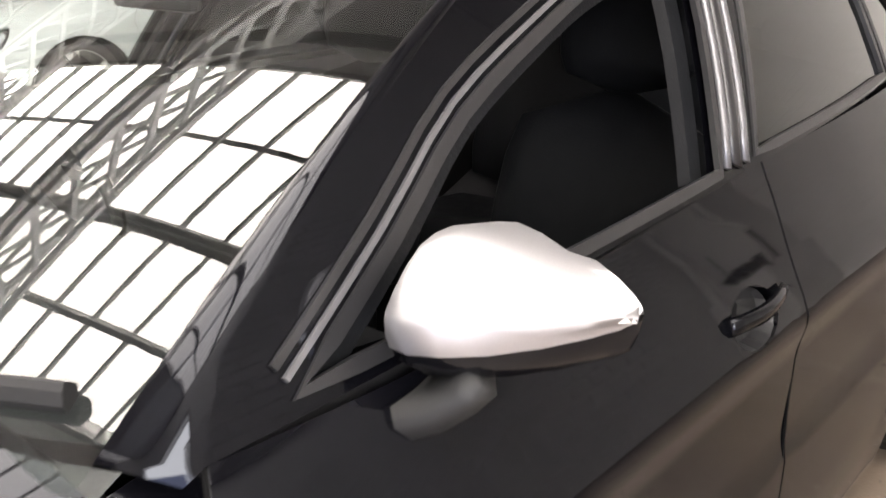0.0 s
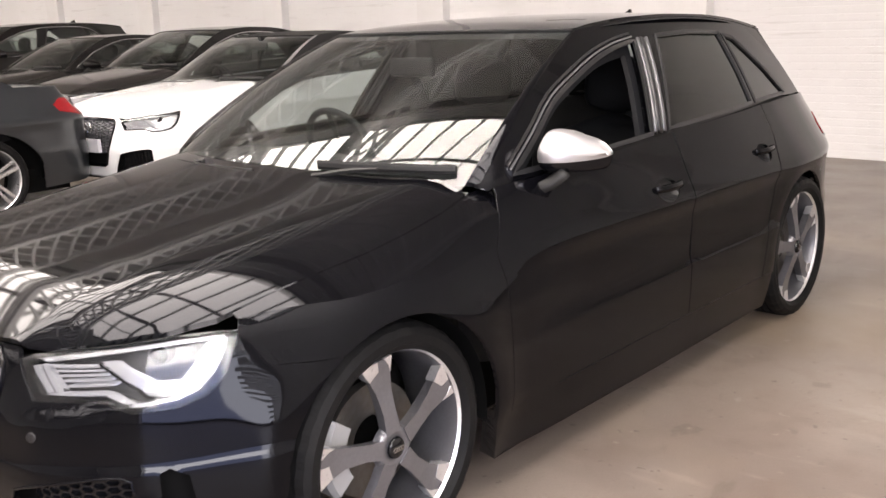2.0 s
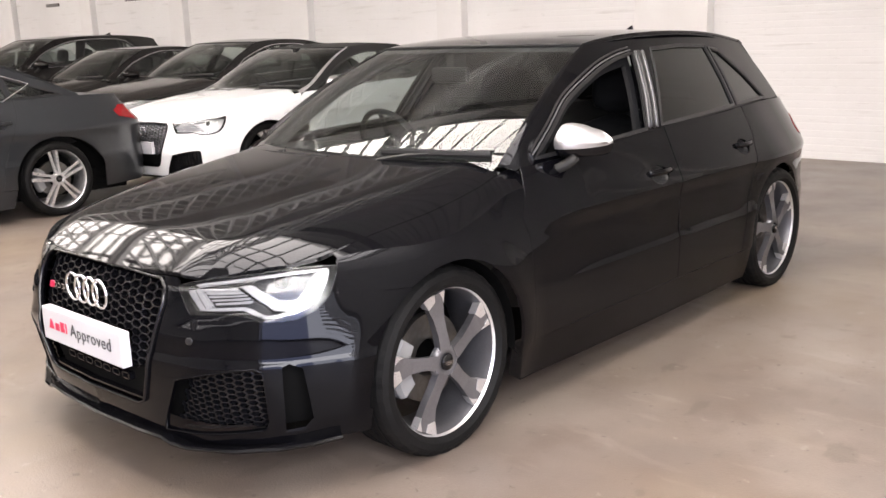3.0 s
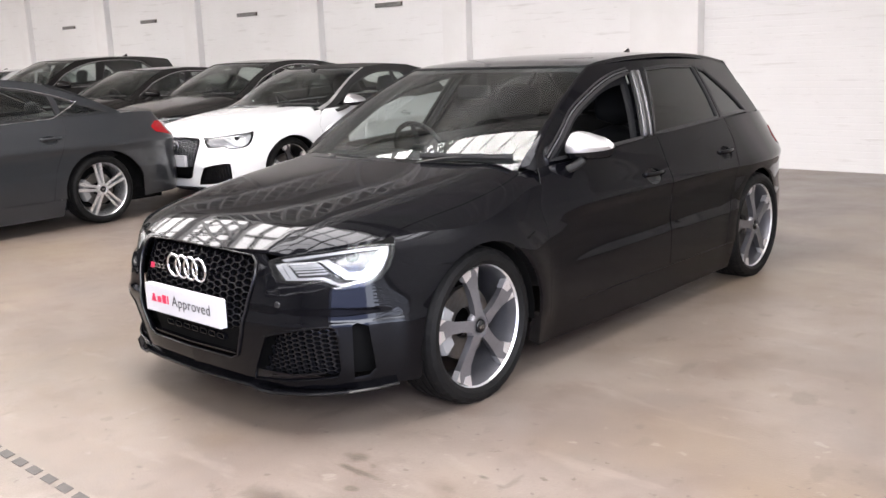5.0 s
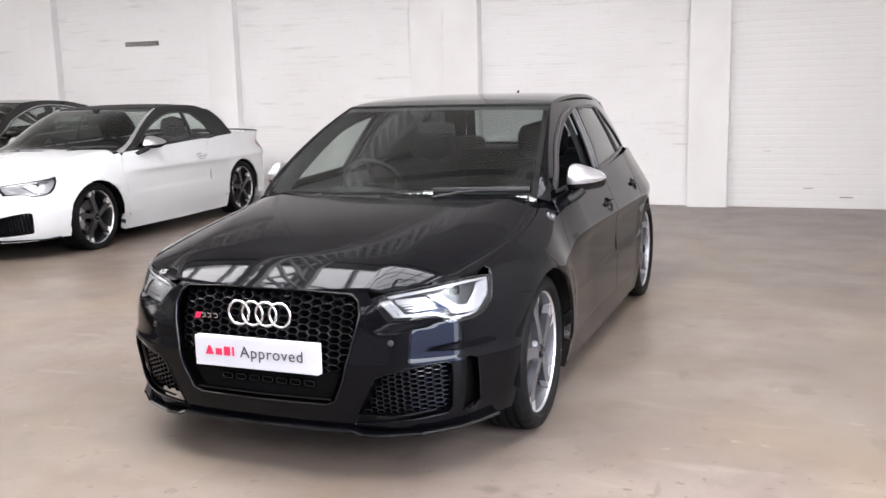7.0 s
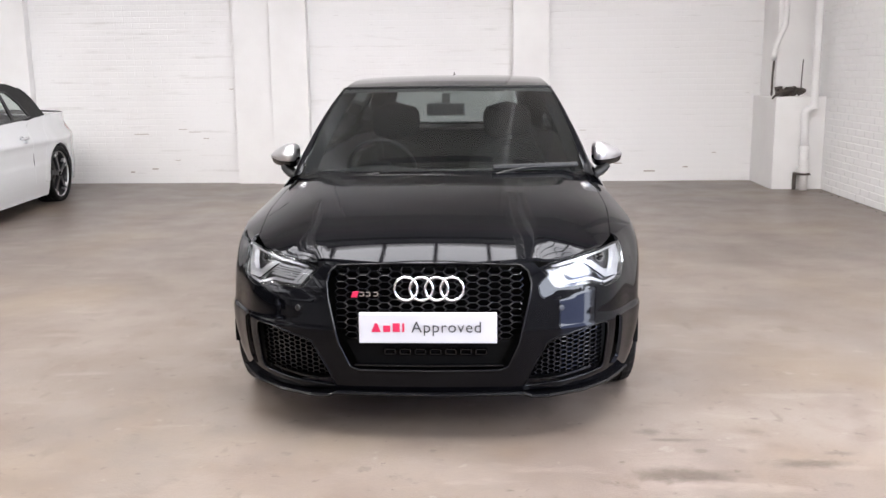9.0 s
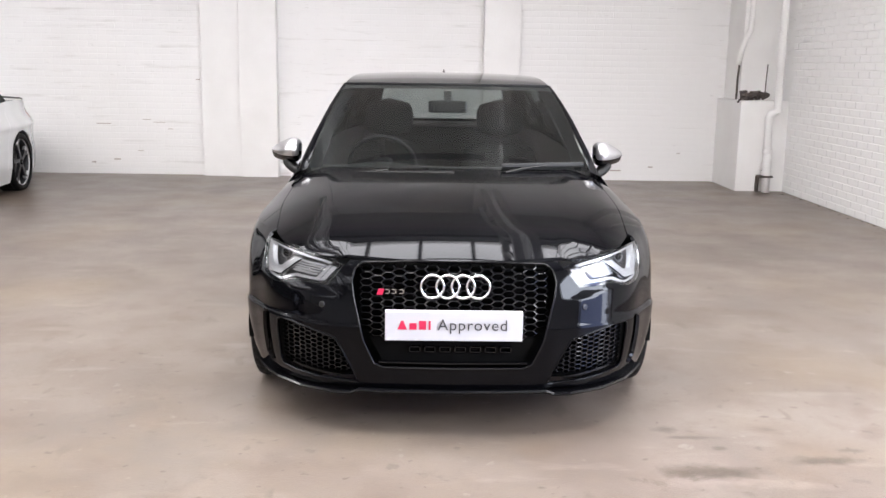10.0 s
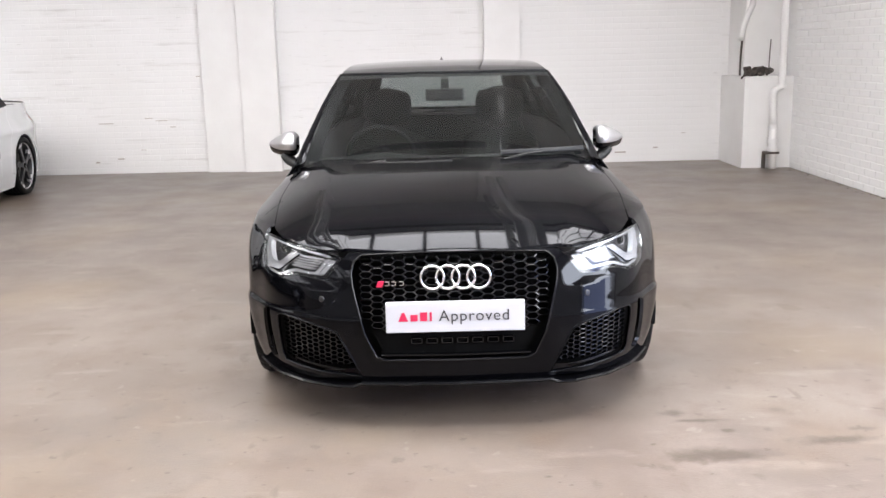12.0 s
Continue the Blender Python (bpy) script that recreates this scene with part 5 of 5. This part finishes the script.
    for a in (0, 180, 270):
        d = Matrix.Rotation(radians(a), 4, "Z")
        sweep([tilt @ d @ Vector((.04, 0, 0)), tilt @ d @ Vector((.18, 0, 0))], [(-.014, -.005), (-.014, .005), (.014, .005), (.014, -.005)], up=tuple(tilt.to_3x3() @ Vector((0, 0, 1))), bm=bm)
    part("wheel_boss", bm, M_LEATHER, wh, smooth=False)
    for sx in (-.36, .36):
        bm = pad(.50, .52, .16, Matrix.Translation(C((sx, .12, .28))), 4)
        seat = part("front_seat", bm, M_LEATHER, car, "dark leather sports seat", smooth=True)
        part("backrest", pad(.50, .13, .62, Matrix.Translation(C((sx, .36, .36))) @ Matrix.Rotation(radians(-17), 4, "X"), 3.5), M_LEATHER, seat, smooth=True)
        part("headrest", pad(.31, .11, .25, Matrix.Translation(C((sx, .53, .935))) @ Matrix.Rotation(radians(-10), 4, "X"), 3), M_LEATHER, seat, smooth=True)
    bench = part("rear_bench", pad(1.2, .48, .16, Matrix.Translation(C((0, 1.0, .30))), 5), M_LEATHER, car, smooth=True)
    part("bench_back", pad(1.2, .14, .62, Matrix.Translation(C((0, 1.22, .40))) @ Matrix.Rotation(radians(-20), 4, "X"), 5), M_LEATHER, bench, smooth=True)
    if style != "soft_top":
        for sx in (-.42, .42):
            part("rear_headrest", pad(.24, .09, .13, Matrix.Translation(C((sx, 1.40, .93))), 3), M_LEATHER, bench, smooth=True)
    bm = box(-.107, .107, -.315, -.290, 1.133, 1.202, .012)
    box(-.022, .022, -.30, -.22, 1.19, 1.255, bm=bm)
    for v in bm.verts:
        v.co = Vector(C(v.co))
    part("rear_view_mirror", bm, M_BLACK_TRIM, car)
    # printed black edge of the screen, and the shelf behind the bench
    band = [(-1, .91), (-.9, .925), (0, .93), (.9, .925), (1, .91), (1, 1), (-1, 1)]
    Sheet(C).panel(screen, band, step=(.12, .03), eps=(.02, .02), out=(0, -1, 1), lift=-.004, fold=0).build("screen_band", M_BLACK_TRIM, car)
    bm = box(-.58, .58, 1.36, 1.80, .952, .966, .004)
    for v in bm.verts:
        v.co = Vector(C(v.co))
    if style in ("hatch", "estate"):
        part("parcel_shelf", bm, M_CABIN, car)
    # headlining under the roof
    rows = [[(cabin_x(y, 1.25) * k / 6 * .96, y, roof_h(.5 * k / 6, y) - .022) for k in range(-6, 7)] for y in [-.16 + (end + .14) * k / 8 for k in range(9)]]
    Sheet(C).grid(rows).build("headlining", M_CABIN, car)
    # wheels
    for hy in (-AXLE, AXLE):
        for side in (1, -1):
            wheel_part(car, wheel_style, spoke, C, (.754, hy, HUB_Z), side, wheel_scale)
    return car


build_car("hatchback_car", "gloss black five-door hatchback with aluminium mirror caps, passenger window down", pose(0, 0, 0), M_PAINT_BLACK, "hatch",
          mirror_mat=M_SILVER, window_open=True, rear_glass=M_PRIVACY)


# ---- parked cars ----
def scaled(sx, sy, sz):
    return lambda p: (p[0] * sx, p[1] * sy, p[2] * sz)


def long_tail(sx, sy, sz, tail):
    def change(p):
        y = p[1] * sy if p[1] < AXLE else AXLE * sy + (p[1] - AXLE) * tail
        return (p[0] * sx, y, p[2] * sz)
    return change


def cabriolet(p):
    """Longer tail, windscreen and cloth roof set further back and a little higher."""
    x, y, z = long_tail(1.03, 1.05, 0.985, 1.28)(p)
    return (x, y + 0.17 * ramp01(.80, .93, z), z + 0.03 * ramp01(.95, 1.2, z))


build_car("convertible_car", "gloss white convertible with a black cloth roof and dark alloy wheels", pose(-5.34, 3.27, 0, 0, 0, 4.2), M_PAINT_WHITE, "soft_top", cabriolet, 1.5,
          mirror_mat=M_SILVER, plate="", roof_mat=M_CLOTH, spoke=M_DARK_ALLOY, wheel_scale=1.0, lamp_mat=M_ALLOY, comb_mat=M_TITAN)
build_car("saloon_car", "dark grey metallic saloon with chrome window trim and silver wheels", pose(-5.50, -1.40, 0, 0, 0, 3.0), M_PAINT_GREY, "saloon", long_tail(1.03, 1.072, 1.0, 1.3), 1.5,
          wheel_style="twin", plate="", trim=M_CHROME, spoke=M_ALLOY, fine_nose=False, wheel_scale=.96)
build_car("saloon_car", "black saloon with chrome window trim parked in a row", pose(-8.1, 4.3, 0, 0, 0, 5.0), M_PAINT_BROWN, "saloon", long_tail(1.05, 1.1, 1.06, 1.3), 2.0,
          wheel_style="twin", plate="", trim=M_CHROME, spoke=M_ALLOY, fine_nose=False, wheel_scale=1.02)
build_car("saloon_car", "black saloon parked between two other black cars", pose(-10.75, 4.2, 0, 0, 0, 5.0), M_PAINT_BROWN, "saloon", long_tail(1.03, 1.07, 1.02, 1.3), 2.2,
          wheel_style="twin", plate="", trim=M_CHROME, spoke=M_ALLOY, fine_nose=False)
build_car("estate_car", "black tall estate car parked in the far row", pose(-13.4, 4.1, 0, 0, 0, 5.0), M_PAINT_BROWN, "estate", scaled(1.05, 1.08, 1.18), 2.2,
          wheel_style="twin", plate="", trim=M_CHROME, spoke=M_ALLOY, fine_nose=False, wheel_scale=1.1)
build_car("hatchback_car", "white hatchback parked at the far end of the row", pose(-16.2, 4.2, 0, 0, 0, 5.0), M_PAINT_WHITE, "hatch", scaled(1.0, 1.0, 1.05), 2.4,
          wheel_style="twin", plate="", spoke=M_ALLOY, fine_nose=False, lamp_mat=M_ALLOY)
build_car("estate_car", "black estate car at the end of the row", pose(-18.9, 4.2, 0, 0, 0, 5.0), M_PAINT_BROWN, "estate", scaled(1.03, 1.05, 1.05), 2.4,
          wheel_style="twin", plate="", spoke=M_ALLOY, fine_nose=False)


# ---- wall piers, pipe, vents, floor marking ----
def pilaster(x0, x1, y_face):
    return setting("pilaster", box(x0, x1, y_face, Y1 + 0.01, FLOOR_Z - .01, ROOF_Z, 0.006), M_PIER, "white-painted brick pilaster on the wall", "pilaster")


for e in (1.02, -5.55, -8.72, -12.2, -15.55, -19.2):
    pilaster(e - 0.45, e, Y1 - 0.13)
pilaster(-2.45, -1.99, Y1 - 0.16)
pilaster(-2.93, -2.452, Y1 - 0.10)

# corner pier with a ledge
bm = box(3.56, X1 + 0.01, 5.42, Y1 + 0.01, FLOOR_Z - .01, 1.04, 0.012)
box(3.64, X1 + 0.01, 5.74, Y1 + 0.01, 1.03, ROOF_Z, 0.012, bm=bm)
setting("corner_pier", bm, M_PIER, "white-rendered corner pier with a ledge", "pier")
# cast pipe in the pier's corner
pipe = tagged(new("drain_pipe"), "white-painted cast iron drain pipe with collars", "pipe")


def tube(path, r, n=14, bm=None):
    ring = [(r * math.cos(2 * math.pi * k / n), r * math.sin(2 * math.pi * k / n)) for k in range(n)]
    return sweep(path, ring, up=(0.3, 1, 0.2), bm=bm)


py = 5.33
part("upper_pipe", tube([(3.955, py, ROOF_Z), (3.955, py, 3.0), (3.962, py, 1.2), (3.966, py, .97), (3.955, py, .925), (3.91, py, .90), (3.878, py, .88), (3.868, py, .84), (3.878, py, .6), (3.885, py, .46)], 0.042), M_PIER, pipe, smooth=True)
part("lower_pipe", tube([(3.885, py, .46), (3.89, py, .25), (3.895, py, FLOOR_Z)], 0.046), M_PIER, pipe, smooth=True)
for z, r in ((.46, .056), (.30, .054), (.205, .06), (.93, .05)):
    part("collar", tube([(3.885 if z < .9 else 3.962, py, z - .025), (3.885 if z < .9 else 3.962, py, z + .025)], r), M_PIER, pipe)
part("pipe_bracket", box(3.80, 3.955, py - .055, py + .09, .150, .172, .003), M_DARKMETAL, pipe, "rusty dark pipe bracket")
part("waste_branch", tube([(3.81, py + .06, FLOOR_Z), (3.81, py + .06, .16)], .022), M_DARKMETAL, pipe)
# bent pipe stub painted over on the upper pier
tagged(obj("vent_pipe", tube([(3.72, 5.725, 3.2), (3.72, 5.725, 2.0), (3.715, 5.725, 1.86), (3.66, 5.725, 1.74), (3.62, 5.725, 1.62), (3.605, 5.73, 1.52), (3.60, 5.75, 1.46)], 0.033), M_PIER, True), "white-painted bent vent pipe on the pier", "pipe")
# dark bundle left on the ledge, with a cable
bun = tagged(new("cable_bundle"), "black bundle of old cable lying on the ledge", "cable")
bm = bmesh.new()
rnd = random.Random(5)
for k in range(9):
    x = 3.60 + .035 * k
    pts = [(x + rnd.uniform(-.05, .05), 5.50 + rnd.uniform(-.04, .06), 1.058 + rnd.uniform(0, .085)) for _ in range(6)]
    pts = [(max(3.58, a), b, c) for a, b, c in pts]
    tube(pts, .024, 8, bm)
part("coil", bm, M_DARKMETAL, bun, smooth=True)
part("loose_end", tube([(3.86, 5.50, 1.06), (3.858, 5.49, 1.25), (3.87, 5.50, 1.46)], .006, 6), M_DARKMETAL, bun)
part("drooping_end", tube([(3.60, 5.46, 1.06), (3.545, 5.43, 1.052), (3.515, 5.41, 1.02)], .012, 6), M_DARKMETAL, bun)
# the pier's dark upright streak, given shape as a thin rod
tagged(obj("wall_streak", tube([(3.60, 5.735, 1.045), (3.60, 5.735, 1.28), (3.61, 5.735, 1.46)], .012, 8), M_DARKMETAL), "dark upright streak on the pier, built as a thin rod", "conduit")

# slotted wall vents
v0 = tagged(new("wall_vent"), "dark slotted metal wall vent", "vent", "wall vents")
part("vent_frame", box(-.29, .29, -.02, .01, -.032, .032, .004), M_DARKMETAL, v0)
for k in range(3):
    part("slat", box(-.275, .275, -.03, -.018, -.024 + .018 * k, -.014 + .018 * k), M_BAR, v0)
v0.matrix_basis = pose(-7.2, Y1, 2.165)
for x, z in ((-10.78, 2.21), (-14.05, 2.25), (-17.4, 2.28), (-3.8, 2.75)):
    copy_thing(v0, pose(x, Y1, z))

# missing mortar and chipped brick ends
for x, z, w, h in ((-4.2, .608, .18, .009), (-3.66, .665, .10, .008), (-3.50, .632, .15, .007), (-3.36, .55, .07, .008), (-4.35, .12, .05, .016), (-4.05, .16, .08, .014), (-3.0, 1.17, .05, .010), (-3.75, .27, .07, .006), (-2.35, .62, .09, .007), (1.9, .20, .10, .012), (2.3, .10, .14, .016), (2.75, .15, .06, .014), (1.45, .62, .08, .006), (3.1, .33, .05, .008)):
    ob = part("chipped_joint", box(x - w / 2, x + w / 2, Y1 - .012, Y1 + .004, z - h / 2, z + h / 2), M_CHIP, wall_north)

# fallen paint and mortar crumbs along the foot of the side wall
rnd = random.Random(8)
bm = bmesh.new()
for k in range(46):
    r = .003 + .011 * rnd.random() ** 3
    y = 5.2 - 2.6 * rnd.random()
    m = Matrix.Translation((X1 - .02 - .09 * rnd.random() ** 2, y, FLOOR_Z + r * .3)) @ Matrix.Rotation(rnd.uniform(0, 6), 4, "Z") @ Matrix.Diagonal((r, r * rnd.uniform(.4, 1.6), r * .4, 1))
    bmesh.ops.create_icosphere(bm, subdivisions=1, radius=1, matrix=m)
tagged(obj("debris", bm, M_DARKMETAL), "dark paint flakes and crumbs along the wall", "debris", kind="stuff")

# hazard marking on the floor
d0 = tagged(new("floor_marking"), "row of dark painted dashes on the concrete floor", "marking")
k, x = 0, -1.35
while x < 0.95:
    poly = [(x, -2.818), (x + .072, -2.818), (x + .058, -2.780), (x - .014, -2.780)]
    part("dash", prism(poly, .0015, Matrix.Translation((0, 0, FLOOR_Z + .0006))), M_TAPE, d0)
    x += .112

# doorway frame to the yard
bm = box(X1 - .02, X1 + .1, DOORWAY[0] - .08, DOORWAY[0], FLOOR_Z, DOORWAY[2] + .08)
box(X1 - .02, X1 + .1, DOORWAY[1], DOORWAY[1] + .08, FLOOR_Z, DOORWAY[2] + .08, bm=bm)
box(X1 - .02, X1 + .1, DOORWAY[0], DOORWAY[1], DOORWAY[2], DOORWAY[2] + .08, bm=bm)
setting("door_1", bm, M_BAR, "wide open vehicle doorway with a steel frame", "doorway")


# ---- brickwork: bricks stand a little proud of the painted joints ----
def brick_mesh(w, h, d, material):
    me = bpy.data.meshes.new("brick")
    a, b, c = w / 2, h / 2, .004
    vs = [(-a, 0, -b), (a, 0, -b), (a, 0, b), (-a, 0, b), (-a + c, -d, -b + c), (a - c, -d, -b + c), (a - c, -d, b - c), (-a + c, -d, b - c)]
    me.from_pydata(vs, [], [(4, 5, 6, 7), (0, 1, 5, 4), (1, 2, 6, 5), (2, 3, 7, 6), (3, 0, 4, 7)])
    me.materials.append(material)
    return me


BW, BH, JOINT, PROUD = .215, .065, .010, .006
BRICK = brick_mesh(BW + JOINT - .003, BH, PROUD, M_WALL)
BRICK_LIT = brick_mesh(BW + JOINT - .003, BH, PROUD, M_WALL_LIT)


def brickwork(parent, brick, turn, u0, u1, z1, gaps, near, relief=1.0):
    """Courses along a wall; u runs along it. near(u, z): bricks that are parts of their own, the rest in one mesh."""
    vs, fs, count = [], [], 0
    rows = int(z1 / (BH + JOINT))
    base = [v.co.copy() for v in brick.vertices]
    polys = [tuple(p.vertices) for p in brick.polygons]
    rn = random.Random(11)
    for j in range(rows):
        z = FLOOR_Z + .008 + BH / 2 + j * (BH + JOINT)
        u = u0 + (BW + JOINT) * (0.5 if j % 2 else 0) - BW
        while u < u1:
            a, b = max(u0, u - BW / 2), min(u1, u + BW / 2)
            for g0, g1 in gaps:
                if a < g1 and b > g0:
                    a, b = (g1, b) if a > g0 - .02 else (a, g0)
            if b - a > .04:
                m = turn @ Matrix.Translation(((a + b) / 2, -relief * rn.uniform(-.002, .0018), z)) @ Matrix.Rotation(rn.uniform(-.006, .006), 4, "Y") @ Matrix.Diagonal(((b - a) / BW, relief, 1, 1))
                if near(u, z) and count < 300:
                    ob = new("brick", brick)
                    ob.parent = parent
                    ob.matrix_basis = m
                    count += 1
                else:
                    k = len(vs)
                    vs += [tuple(m @ v) for v in base]
                    fs += [tuple(k + i for i in p) for p in polys]
            u += BW + JOINT
    me = bpy.data.meshes.new("brick_courses")
    me.from_pydata(vs, [], fs)
    me.materials.append(brick.materials[0])
    ob = new("brick_courses", me)
    ob.parent = parent
    return tagged(ob, "white-painted brick courses", kind="stuff")


NORTH_GAPS = [(3.54, 9.0), (.57, 1.02), (-2.93, -1.99)] + [(e - .45, e) for e in (-5.55, -8.72, -12.2, -15.55, -19.2)]
brickwork(wall_north, BRICK, Matrix.Translation((0, Y1, 0)), -21.0, 3.54, 3.0, NORTH_GAPS, lambda u, z: 1.05 < u < 3.5 and z < 2.05, 0.16)
brickwork(wall_east, BRICK_LIT, Matrix.Translation((X1, 0, 0)) @ Matrix.Rotation(-math.pi / 2, 4, "Z"), -5.40, 2.7, 2.9, [], lambda u, z: -5.4 < u < -2.6 and z < 1.85)
